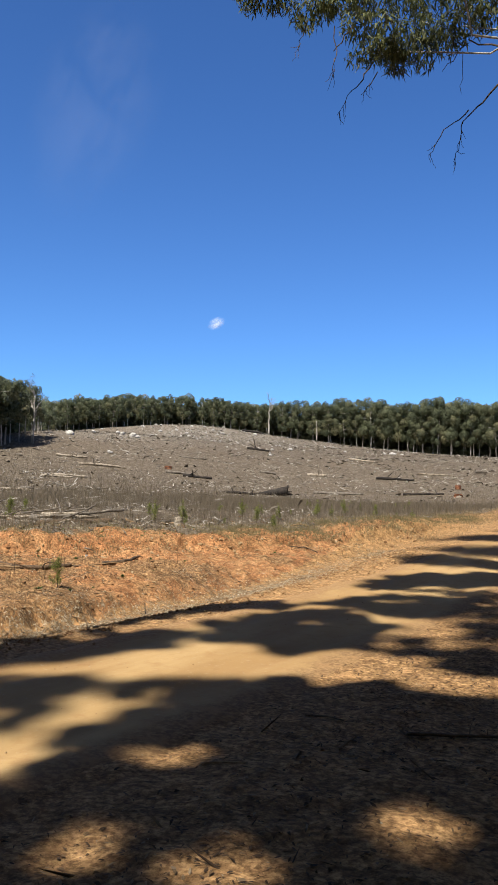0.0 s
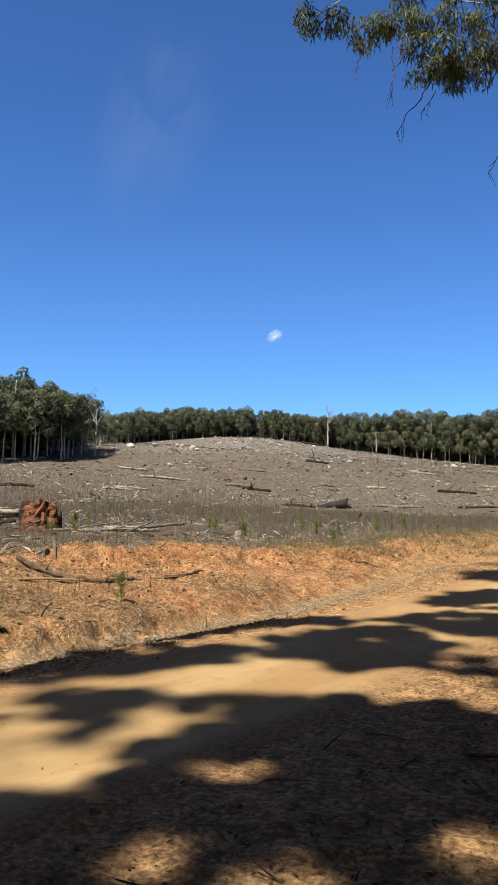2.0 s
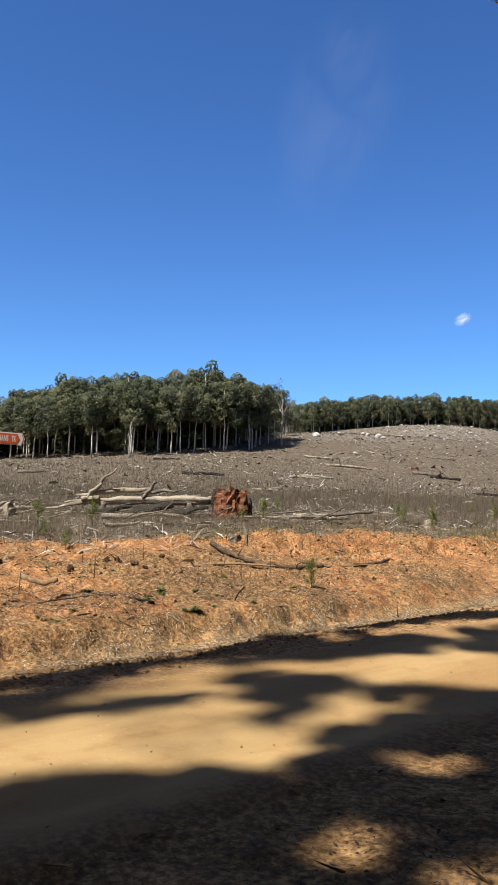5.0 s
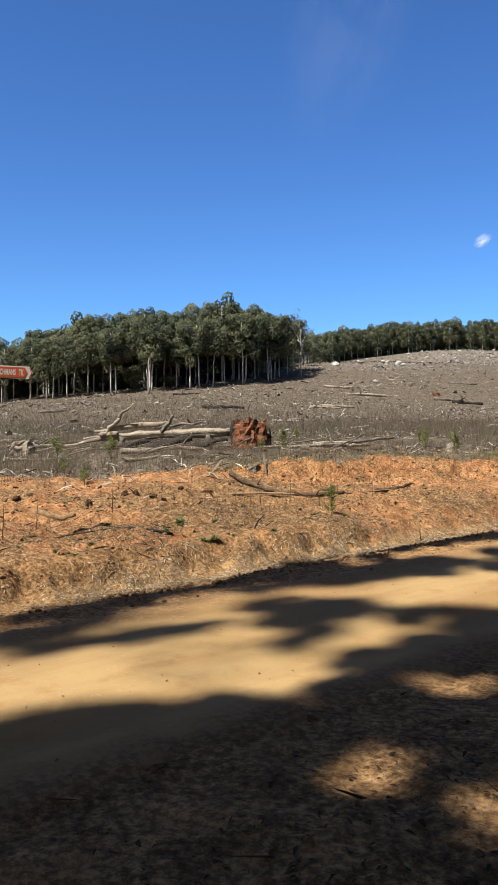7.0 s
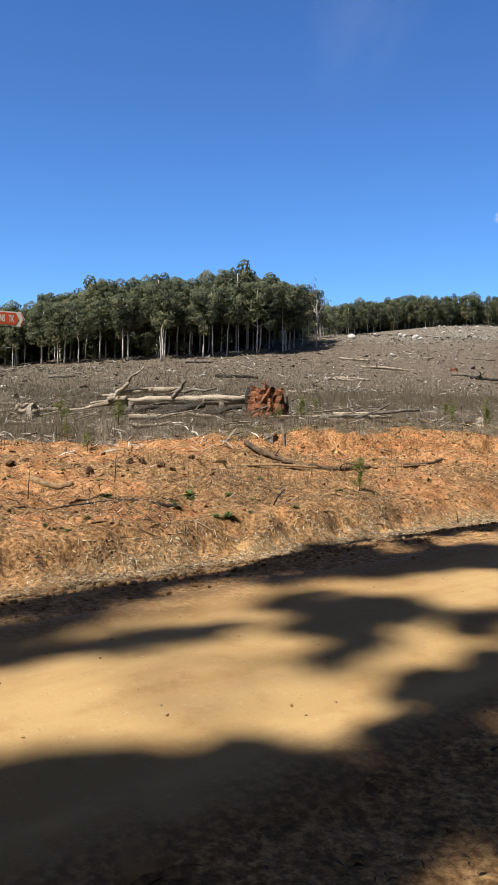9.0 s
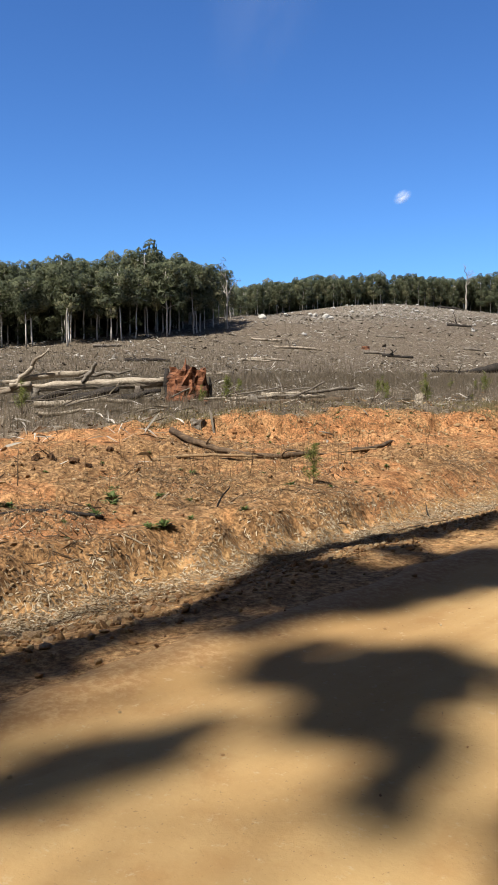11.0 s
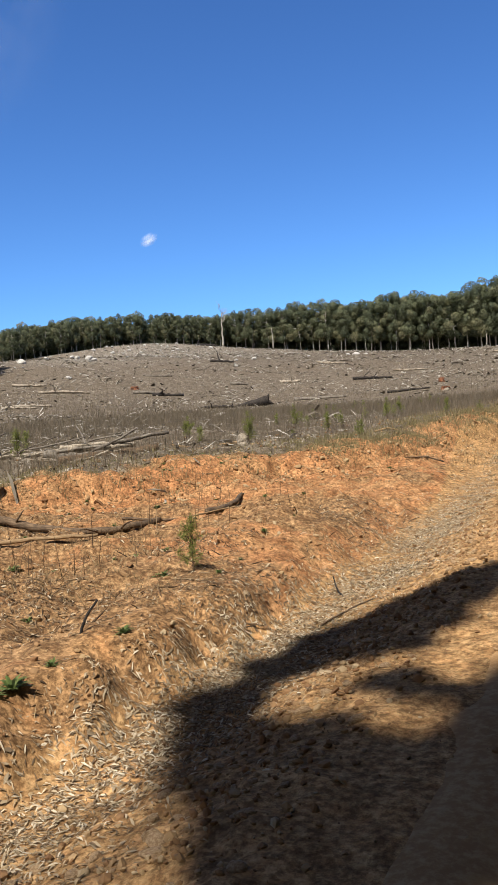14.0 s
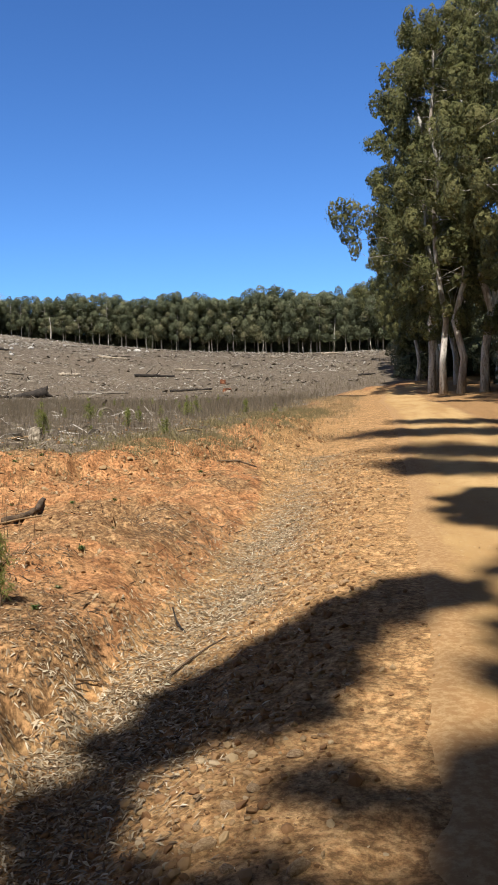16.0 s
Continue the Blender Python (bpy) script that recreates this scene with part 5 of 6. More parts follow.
    def fill(outlines, step, lo, hi, gaps=(), thin=0.0):
        """Leaf masses whose shade fills the given outlines on the ground; thin: how many are left out."""
        out = []
        for outline in outlines:
            xs, ys = [p[0] for p in outline], [p[1] for p in outline]
            for gx in np.arange(min(xs), max(xs), step):
                for gy in np.arange(min(ys), max(ys), step):
                    x, y = gx + rng.uniform(-0.5, 0.5) * step, gy + rng.uniform(-0.5, 0.5) * step
                    if within(outline, x, y) and rng.random() > thin and all(math.hypot(x - a, y - b) > r for a, b, r in gaps):
                        out.append((x, y, rng.uniform(lo, hi)))
        return out

    big = dict(leaf=0.23, count=420, spread=(0.76, 0.76, 0.5), vary=0.45, core=0.45)
    far = dict(leaf=0.30, count=420, spread=(1.3, 1.3, 0.8), vary=0.5, core=0.35)
    small = dict(leaf=0.15, count=90, spread=(0.21, 0.21, 0.26), vary=0.4, core=0.75, stout=0.2)
    middle = dict(leaf=0.18, count=110, spread=(0.40, 0.40, 0.3), vary=0.3, core=0.8, stout=0.2)
    # outlines of the shade on the ground: along the verge, on the track, on the shoulder
    verge = [[(-8.85, 8.75), (-8.5, 9.55), (-8.38, 10.1), (-7.98, 10.65), (-7.56, 11.55), (-7.2, 12.15), (-6.95, 12.6), (-6.1, 12.45), (-6.15, 11.85), (-6.7, 11.5), (-7.0, 10.9), (-7.18, 10.3), (-7.2, 9.65), (-7.35, 9.2), (-7.9, 9.1), (-8.3, 8.85)],
             [(-8.8, 8.5), (-8.42, 8.0), (-8.3, 7.6), (-8.0, 7.25), (-7.45, 6.7), (-7.25, 6.2), (-6.75, 6.35), (-6.8, 7.1), (-6.95, 7.75), (-7.4, 7.85), (-7.95, 7.95), (-8.05, 8.4), (-8.25, 8.75)],
             [(-7.4, 8.6), (-7.22, 8.72), (-6.94, 8.72), (-6.88, 8.45), (-7.05, 8.3), (-7.25, 8.35)],
             [(-7.15, 3.4), (-7.15, 4.6), (-7.08, 5.3), (-7.26, 5.75), (-7.15, 6.2), (-6.85, 6.2), (-6.9, 5.5), (-6.8, 4.8), (-6.7, 4.0), (-6.8, 3.3)]]
    track = [[(-6.85, 6.9), (-6.8, 7.6), (-6.78, 8.4), (-6.55, 8.9), (-6.2, 9.25), (-5.9, 9.1), (-5.95, 8.6), (-5.65, 8.1), (-6.1, 7.4), (-6.25, 6.7), (-6.5, 6.4)],
             [(-6.05, 5.25), (-6.15, 5.8), (-5.8, 5.85), (-5.5, 6.15), (-5.2, 6.2), (-4.95, 6.02), (-4.95, 5.65), (-5.2, 5.5), (-5.0, 5.1), (-5.3, 5.3), (-5.6, 5.2)],
             [(-6.05, 3.1), (-5.95, 3.8), (-5.75, 4.4), (-5.55, 4.78), (-5.1, 5.2), (-5.0, 5.1), (-5.45, 4.65), (-5.66, 3.8), (-5.78, 3.0)],
             [(-5.05, 5.95), (-4.75, 6.5), (-4.42, 6.75), (-4.45, 6.2), (-4.6, 5.7)]]
    track.append([(-5.0, 4.95), (-4.8, 4.45), (-4.55, 4.5), (-4.74, 5.1), (-4.95, 5.5)])
    track.append([(-6.6, 5.6), (-6.62, 6.4), (-6.6, 7.1), (-6.58, 7.8), (-6.5, 8.5), (-6.1, 8.3), (-6.14, 7.2), (-6.25, 6.6), (-6.36, 6.1), (-6.46, 5.7)])
    dim = [[(-6.7, 2.4), (-6.65, 4.2), (-6.25, 4.0), (-6.15, 2.4)]]
    haze = [[(-6.7, 2.4), (-6.65, 4.85), (-5.9, 4.75), (-5.6, 2.4)], [(-5.5, 3.4), (-5.1, 4.4), (-4.5, 4.6), (-4.6, 3.4)]]
    beyond = [[(-6.3, 9.7), (-6.2, 10.8), (-5.9, 11.9), (-5.4, 12.2), (-4.7, 11.8), (-4.1, 11.7), (-3.9, 9.7), (-4.3, 8.8), (-4.8, 8.35), (-5.3, 8.6), (-5.8, 8.9)],
              [(-6.0, 12.8), (-5.7, 14.0), (-4.6, 14.9), (-3.7, 15.3), (-3.5, 13.6), (-4.1, 12.3), (-5.2, 12.6)],
              [(-6.5, 15.3), (-6.45, 16.9), (-6.1, 18.0), (-5.4, 18.4), (-4.5, 19.6), (-4.0, 17.4), (-5.2, 15.8), (-5.9, 15.2)],
              [(-3.75, 9.6), (-3.5, 10.4), (-2.8, 10.1), (-2.2, 9.9), (-2.0, 8.9), (-2.4, 8.8), (-2.9, 9.4)]]
    shoulder = [[(-4.42, 2.2), (-4.3, 2.65), (-4.1, 3.05), (-3.95, 3.35), (-3.72, 3.55), (-3.72, 3.95), (-3.98, 4.4), (-4.12, 5.1), (-4.02, 5.7), (-4.05, 6.2), (-4.3, 6.45), (-4.15, 6.9), (-3.8, 7.15), (-3.4, 7.3),
                 (-2.9, 7.7), (-2.2, 7.65), (-1.2, 7.8), (2.6, 7.6), (3.0, -1.6), (-4.6, -1.6), (-4.7, 0.5)]]
    gaps = [(-3.38, 4.72, 0.46), (-1.4, 4.38, 0.46), (-2.0, 3.36, 0.42), (-2.8, 3.04, 0.38)]

    def near_half(spots, lo, hi):
        return [p for p in spots if lo <= p[1] < hi]

    cover = fill(shoulder, 0.31, 10, 14, gaps)
    gum_tree((2.4, -9.5), (1.6, -9.0, 19), 0.3, shading(near_half(cover, -9, 3.4)), "unseen tall gum added to shade the shoulder of the track", 831, **middle)
    gum_tree((3.6, -4.0), (2.8, -3.8, 20), 0.3, shading(near_half(cover, 3.4, 99)), "unseen tall gum added on the shaded side of the track", 832, **middle)
    gum_tree((3.2, 0.5), (2.4, 1.0, 22), 0.3, shading(patch(-1.8, 3.5, 9.6, 15.5, 1.1, 14, 18, [(-2.6, 9.7)]) + patch(-2.9, 3.5, 11.2, 15.5, 1.1, 14, 18)), "unseen tall gum added on the shaded side of the track", 833, **big)
    gum_tree((4.6, 3.5), (3.6, 3.8, 21), 0.3, shading(fill(beyond, 0.34, 12.5, 15, [(-5.0, 10.6, 0.25), (-4.4, 13.4, 0.3)], 0.1)), "unseen tall gum added to shade the track, reaching far over it", 838, **middle)
    gum_tree((4.2, 9.0), (3.0, 9.5, 24), 0.32, shading(band(-2.4, 4, 16, 22, 24, 18, 22) + stroke([(-7.0, 21.4, -6.2, 22.2, 0.15), (-6.2, 21.6, -4.6, 20.4, 0.2), (-6.8, 20.6, -3.6, 20.9, 0.2)], 18, 20)), "unseen tall gum added on the shaded side of the track", 834, **big)
    gum_tree((4.0, 18.0), (3.4, 18.5, 26), 0.32, shading(band(-3.4, 4, 23, 31, 24, 21, 25) + stroke([(-7.0, 24.4, -3.6, 23.6, 0.3), (-8.0, 28.5, -4.0, 29.0, 0.4), (-6.5, 33, -4.0, 33.5, 0.4)], 21, 23)), "unseen tall gum added to shade the track, leaning far over it", 836, **far)
    gum_tree((5.6, 27.0), (5.0, 27.5, 25), 0.32, shading(band(-2.2, 6, 32, 58, 64, 18, 22)), "unseen tall gum added on the shaded side of the track", 837, **far)
    # two more unseen trees, added only to throw the verge and track shade
    gum_tree((-8.4, -10.5), (-7.7, -8.0, 21), 0.28, shading(fill(verge, 0.17, 11, 13, (), 0.06) + fill(track, 0.17, 14, 17, (), 0.2) + fill(dim, 0.2, 14, 18, (), 0.55)), "unseen gum tree added to shade the verge and track", 835, **small)
    gum_tree((-5.6, -13.5), (-5.4, -12.5, 22), 0.26, shading(fill(haze, 0.42, 16, 20)), "unseen gum tree with a thin crown added for faint dapple", 839, leaf=0.16, count=34, spread=(0.45, 0.45, 0.3), vary=0.4, stout=0.2)


near_gums()


# ================= plants =================
def seedling(seed, tall):
    """A young pine: thin stem with whorls of long needles."""
    rng = np.random.default_rng(seed)
    ob = thing("pine_seedling", (0, 0, 0), "young green pine seedling on cleared ground", "seedling", "pine seedlings")
    path = bent((0, 0, -0.03), (rng.normal(0, 0.03), rng.normal(0, 0.03), tall * 0.9), 0, 6, 0.02, seed)
    s = Shape().tube(path, np.linspace(0.010, 0.004, 6), 5)
    tips = [path[k] for k in range(2, 6)] * 2
    for k in range(11):
        h = rng.uniform(0.18, 0.85)
        a = rng.uniform(0, 6.28)
        base = path[int(h * 5.5)]
        tip = base + np.array([math.cos(a), math.sin(a), 0.75]) * tall * rng.uniform(0.14, 0.27) * (1.1 - 0.5 * h)
        s.tube([base, (base + tip) / 2 + (0, 0, 0.01), tip], [0.005, 0.004, 0.002], 4)
        tips += [tip, (base + tip) / 2]
    part("stem", s.mesh("stem"), BROWN_WOOD, ob)
    V, F = leaves(np.array(tips), (0.035, 0.035, 0.05), 24, 0.11, 0.05, -0.9, rng, 0.2)
    part("needles", mesh_of("needles", V, F), PINE_LEAF, ob, "bright green needles")
    return ob


def herb(seed):
    rng = np.random.default_rng(seed)
    V, F = [], []
    for k in range(46):
        a, up, ln, w = rng.uniform(0, 6.28), rng.uniform(0.15, 1.1), rng.uniform(0.07, 0.16), rng.uniform(0.008, 0.017)
        d = np.array([math.cos(a) * math.cos(up), math.sin(a) * math.cos(up), math.sin(up)])
        sd = np.array([-math.sin(a), math.cos(a), 0]) * w
        b = len(V)
        mid, tip = d * ln * 0.55, d * ln - np.array([0, 0, ln * 0.22])
        V += [np.zeros(3) - sd * 0.4, np.zeros(3) + sd * 0.4, mid + sd, mid - sd, tip]
        F += [[b, b + 1, b + 2, b + 3], [b + 3, b + 2, b + 4]]
    return mesh_of("herb", np.array(V), F)


def plant_small():
    rng = np.random.default_rng(55)
    kinds = [seedling(900 + k, 0.58 + 0.06 * k) for k in range(3)]
    spots = [(-9.74, 10.49, 0.95), (-21.1, 13.2, 1.3), (-16.1, 9.4, 0.75), (-18.2, 17.5, 1.2), (-18.5, 16.9, 0.8), (-13.9, 20.2, 1.1), (-13.4, 23.8, 0.95), (-14.2, 20.8, 0.8), (-22.9, 12.4, 1.3), (-15.9, 21.5, 0.9),
             (-12.2, 22.8, 0.7), (-12.9, 27.5, 1.0), (-11.8, 30.5, 0.9), (-15.2, 26.0, 1.1), (-17.7, 24.0, 1.0), (-20.6, 20.5, 1.0), (-11.3, 33.5, 0.8), (-13.8, 32.0, 1.0), (-24.8, 10.2, 1.1), (-19.2, 10.6, 0.8)]
    for k in range(34):
        y = rng.uniform(21, 52)
        spots.append((float(road_edge(y)) - rng.uniform(3.5, 12) - 0.1 * (y - 21), y, rng.uniform(0.4, 0.9)))
    for k, (x, y, size) in enumerate(spots):
        m = pose(x, y, ground_z(x, y), 0, 0, rng.uniform(0, 360))
        ob = kinds[k % 3]
        if k < 3:
            ob.matrix_world = m
        else:
            ob = copy_thing(ob, m)
        ob.scale = (size, size, size)
    meshes = [herb(950 + k) for k in range(4)]
    spots = [(-9.33, 7.57, 1.3), (-9.32, 8.74, 0.9), (-10.56, 8.59, 1.0), (-10.85, 11.15, 0.9), (-10.92, 8.14, 1.4), (-10.0, 7.23, 1.2), (-9.36, 7.4, 1.1), (-10.74, 6.67, 1.1), (-11.74, 10.22, 1.0), (-10.6, 7.9, 1.4), (-11.2, 8.4, 1.1)]
    for k in range(120):
        y = rng.uniform(3.5, 20)
        x = float(road_edge(y)) - rng.uniform(2.4, 8)
        spots.append((x, y, rng.uniform(0.3, 0.8)))
    for x, y, size in spots:
        size *= 0.8
        ob = tagged(part("herb", meshes[int(rng.integers(4))], HERB), "small green weed on orange soil", "weed", "weeds on the bare strip")
        ob.matrix_world = pose(x, y, ground_z(x, y) - 0.005, 0, 0, rng.uniform(0, 360))
        ob.scale = (size, size, size)


plant_small()


# ================= loose pieces and dry growth =================
def sample(n, x0, x1, y0, y1, keep, rng):
    """Random places in a box, kept with the chance that keep gives."""
    out = []
    while sum(map(len, out)) < n:
        x, y = rng.uniform(x0, x1, n * 2), rng.uniform(y0, y1, n * 2)
        ok = rng.random(n * 2) < keep(x, y)
        out.append(np.stack([x[ok], y[ok]], 1))
    return np.concatenate(out)[:n]


def shards(places, lo, hi, slim, tilt, rng, lift=0.006):
    """Curled leaves, chips and bark flakes lying loose: six corners, bent along the middle."""
    n = len(places)
    ln = rng.uniform(lo, hi, n)
    w = ln * rng.uniform(slim * 0.6, slim * 1.4, n)
    a = rng.uniform(0, 6.283, n)
    d = np.stack([np.cos(a), np.sin(a), rng.normal(0, tilt, n)], 1)
    sd = np.stack([-np.sin(a), np.cos(a), rng.normal(0, tilt, n)], 1)
    # they lie with the slope of the ground
    px, py, e = places[:, 0], places[:, 1], 0.05
    gx = np.clip((height(px + e, py) - height(px - e, py)) / (2 * e), -1.5, 1.5)
    gy = np.clip((height(px, py + e) - height(px, py - e)) / (2 * e), -1.5, 1.5)
    d[:, 2] += d[:, 0] * gx + d[:, 1] * gy
    sd[:, 2] += sd[:, 0] * gx + sd[:, 1] * gy
    c = np.stack([px, py, height(px, py) + lift + 0.25 * tilt * ln], 1)
    up = np.array([0, 0, 1.0])
    curl = (rng.uniform(-0.05, 0.25, n) * ln)[:, None] * up
    L, W = ln[:, None] / 2, w[:, None] / 2
    V = np.stack([c - d * L, c - d * L * 0.2 + sd * W + curl, c + d * L * 0.5 + sd * W * 0.7 + curl * 0.6, c + d * L, c + d * L * 0.4 - sd * W * 0.8 + curl * 0.4, c - d * L * 0.3 - sd * W + curl * 0.8], 1).reshape(-1, 3)
    k = np.arange(n)[:, None] * 6
    return V, np.concatenate([k + [0, 1, 4, 5], k + [1, 2, 3, 4]]).tolist()


def pebbles(places, lo, hi, rng, sink=0.3, stretch=(1, 1, 0.75)):
    """Broken clods and stones: uneven twelve-cornered lumps."""
    n = len(places)
    v, f = COARSE
    size = lo * (hi / lo) ** (rng.random(n) ** 2.4)
    p = v[None] * rng.uniform(0.62, 1.2, (n, 12, 1)) * rng.uniform(0.6, 1.15, (n, 1, 3)) * np.array(stretch) * (size * 0.5)[:, None, None]
    a = rng.uniform(0, 6.283, n)
    ca, sa = np.cos(a)[:, None], np.sin(a)[:, None]
    t = rng.normal(0, 0.35, (n, 1))
    x, y, z = p[..., 0] * ca - p[..., 1] * sa, p[..., 0] * sa + p[..., 1] * ca, p[..., 2] + t * p[..., 0]
    g = height(places[:, 0], places[:, 1])[:, None] + size[:, None] * stretch[2] * (0.43 - sink * 0.66)
    V = np.stack([x + places[:, :1], y + places[:, 1:], z + g], 2).reshape(-1, 3)
    return V, (f[None] + (np.arange(n) * 12)[:, None, None]).reshape(-1, 3)


def blades(places, lo, hi, wide, lean, rng):
    """Standing dry stalks and grass blades: slim spikes."""
    n = len(places)
    h = rng.uniform(lo, hi, n)
    a = rng.uniform(0, 6.283, n)
    sd = np.stack([np.cos(a), np.sin(a), 0 * a], 1) * (wide * rng.uniform(0.6, 1.4, n))[:, None]
    b = np.stack([places[:, 0], places[:, 1], height(places[:, 0], places[:, 1]) - 0.02], 1)
    tilt = np.stack([rng.normal(0, lean, n), rng.normal(0, lean, n), np.ones(n)], 1)
    t = b + tilt * h[:, None]
    V = np.stack([b - sd, b + sd, t], 1).reshape(-1, 3)
    return V, np.arange(n * 3).reshape(-1, 3)


CHIP = scatter_material("dry_leaves_and_chips", [(0.0, (0.17, 0.11, 0.065)), (0.4, (0.42, 0.31, 0.19)), (0.75, (0.66, 0.52, 0.34)), (1.0, (0.95, 0.82, 0.61))])
DULL_CHIP = scatter_material("bark_trash", [(0.0, (0.10, 0.062, 0.036)), (0.45, (0.23, 0.15, 0.085)), (0.8, (0.40, 0.28, 0.165)), (1.0, (0.80, 0.67, 0.48))])
BROWN_LEAF = scatter_material("fallen_leaves", [(0.0, (0.075, 0.046, 0.027)), (0.5, (0.19, 0.115, 0.06)), (0.85, (0.34, 0.22, 0.115)), (1.0, (0.50, 0.37, 0.23))])
CLOD = scatter_material("clods", [(0.0, (0.30, 0.155, 0.07)), (0.5, (0.44, 0.26, 0.125)), (0.85, (0.55, 0.38, 0.20)), (1.0, (0.66, 0.51, 0.32))])
STRAW = leaf_material("dry_stalks", [(0.0, (0.24, 0.18, 0.125)), (0.5, (0.33, 0.26, 0.185)), (0.9, (0.41, 0.33, 0.24)), (1.0, (0.54, 0.45, 0.33))], 0.4)
GOLD_STRAW = scatter_material("golden_grass", [(0.0, (0.24, 0.16, 0.08)), (0.5, (0.40, 0.285, 0.15)), (1.0, (0.56, 0.44, 0.26))])
OLIVE = scatter_material("olive_grass", [(0.0, (0.19, 0.16, 0.075)), (0.5, (0.28, 0.24, 0.115)), (1.0, (0.39, 0.32, 0.17))])
SLASH = scatter_material("slash", [(0.0, (0.10, 0.08, 0.06)), (0.25, (0.27, 0.23, 0.18)), (0.5, (0.52, 0.475, 0.405)), (1.0, (0.84, 0.78, 0.69))])


STONES = scatter_material("crest_stone", [(0.0, (0.38, 0.35, 0.30)), (0.5, (0.62, 0.59, 0.54)), (1.0, (0.88, 0.86, 0.82))])
BRUSH = scatter_material("dead_brush", [(0.0, (0.13, 0.11, 0.088)), (0.4, (0.20, 0.17, 0.135)), (0.75, (0.27, 0.23, 0.18)), (1.0, (0.40, 0.35, 0.28))])


def loose(name, data, mat, label, category):
    V, F = data
    return tagged(part(name, mesh_of(name, V, F), mat), label, category, kind="stuff")


def strew():
    rng = np.random.default_rng(66)

    def s_of(x, y):
        return road_edge(y) - x

    ditch = lambda x, y: np.exp(-((s_of(x, y) - 1.5) / 0.42) ** 2) * (0.55 + 0.45 * bumps(x, y, 0.9, 51)) * (1 - 0.7 * ramp(y, 13, 20))
    loose("leaf_drift", shards(sample(52000, -11.5, -7.0, 2.5, 24, ditch, rng), 0.015, 0.064, 0.2, 0.22, rng), CHIP, "pale dry leaves and chips drifted in the ditch", "dry leaves")
    bank = lambda x, y: ramp(s_of(x, y), 1.8, 2.2) * (1 - ramp(s_of(x, y), 4.5, 9)) * np.clip(0.35 + 0.9 * bumps(x, y, 1.3, 52) - 0.4 * ramp(y, 10, 13), 0.05, 1)
    loose("bark_trash", shards(sample(38000, -19, -8.3, 2.5, 24, bank, rng), 0.012, 0.06, 0.2, 0.22, rng), DULL_CHIP, "bark, chips and broken twigs on orange soil", "bark litter")
    verge = lambda x, y: np.exp(-((s_of(x, y) - 0.75) / 0.5) ** 2) * 0.9 + 0.05 * ramp(s_of(x, y), 1.5, 2.2)
    loose("verge_clods", pebbles(sample(12000, -12.0, -6.3, 3.5, 24, verge, rng), 0.012, 0.075, rng, 0.38), CLOD, "broken clods and stones on the road verge", "stones")
    soil = lambda x, y: ramp(s_of(x, y), 2.0, 2.6) * (1 - ramp(s_of(x, y), 7, 14))
    loose("soil_clods", pebbles(sample(6000, -22, -8.5, 3, 30, soil, rng), 0.012, 0.1, rng, 0.5), CLOD, "lumps of orange clay on the stripped strip", "clods")
    lip = lambda x, y: np.exp(-((scarp_x(y) - x + 0.1) / 0.6) ** 2) * ramp(y, 11, 14)
    loose("scarp_clods", pebbles(sample(2000, -16, -8.5, 11, 30, lip, rng), 0.03, 0.14, rng, 0.6), CLOD, "broken lumps of orange clay along the scarp", "clods")
    brow = lambda x, y: np.exp(-((s_of(x, y) - 2.1) / 0.22) ** 2) * np.clip(0.35 + 0.65 * bumps(x, y, 0.8, 62), 0.05, 1)
    loose("bank_clods", pebbles(sample(2600, -10.5, -8.4, 3.5, 15, brow, rng), 0.012, 0.06, rng, 0.75), CLOD, "crumbling lumps of clay on the face of the bank", "clods")
    tracks = lambda x, y: ((s_of(x, y) > -ROAD_WIDTH) & (s_of(x, y) < 0)) * 0.5
    loose("road_grit", pebbles(sample(900, -7.5, -3.0, 1.5, 22, tracks, rng), 0.006, 0.03, rng), CLOD, "small stones loose on the sandy track", "gravel")
    shade = lambda x, y: ramp(-s_of(x, y), ROAD_WIDTH - 0.4, ROAD_WIDTH + 1.0) * (0.6 + 0.4 * bumps(x, y, 0.8, 53))
    loose("leaf_litter", shards(sample(15000, -4.6, 2.0, 1.8, 12, shade, rng), 0.015, 0.06, 0.3, 0.16, rng), BROWN_LEAF, "brown fallen gum leaves on shaded ground", "leaf litter")
    loose("litter_clods", pebbles(sample(1500, -3.6, 3.0, 1.8, 16, shade, rng), 0.008, 0.03, rng, 0.5), DULL_CHIP, "dark clods and bits of bark on shaded ground", "clods")
    loose("litter_sticks", pebbles(sample(420, -4.2, 2.5, 1.8, 14, shade, rng), 0.07, 0.42, rng, 0.1, (1, 0.05, 0.06)), BROWN_LEAF, "fallen twigs on shaded leaf litter", "twigs")
    # dry stalks at the edge of the field, thick, then thinning up the slope
    f_of = lambda x, y: scarp_x(y) - x
    front = lambda x, y: (1 - 0.95 * np.exp(-((x + 17.0) / 1.7) ** 2 - ((y - 18.0) / 1.0) ** 2)) * ramp(np.minimum(f_of(x, y), s_of(x, y) - 3), 0.8, 2.6) * (1 - 0.8 * ramp(s_of(x, y), 22, 40)) * (0.5 + 0.5 * bumps(x, y, 2.2, 54))
    loose("dry_stalks", blades(sample(120000, -46, -9, 10, 62, front, rng), 0.15, 0.52, 0.0042, 0.17, rng), STRAW, "thick stand of dead grey-brown stalks", "dry grass")
    west = lambda x, y: ramp(s_of(x, y), 9, 13) * (1 - ramp(y, 14, 18)) * (0.5 + 0.5 * bumps(x, y, 2.0, 55))
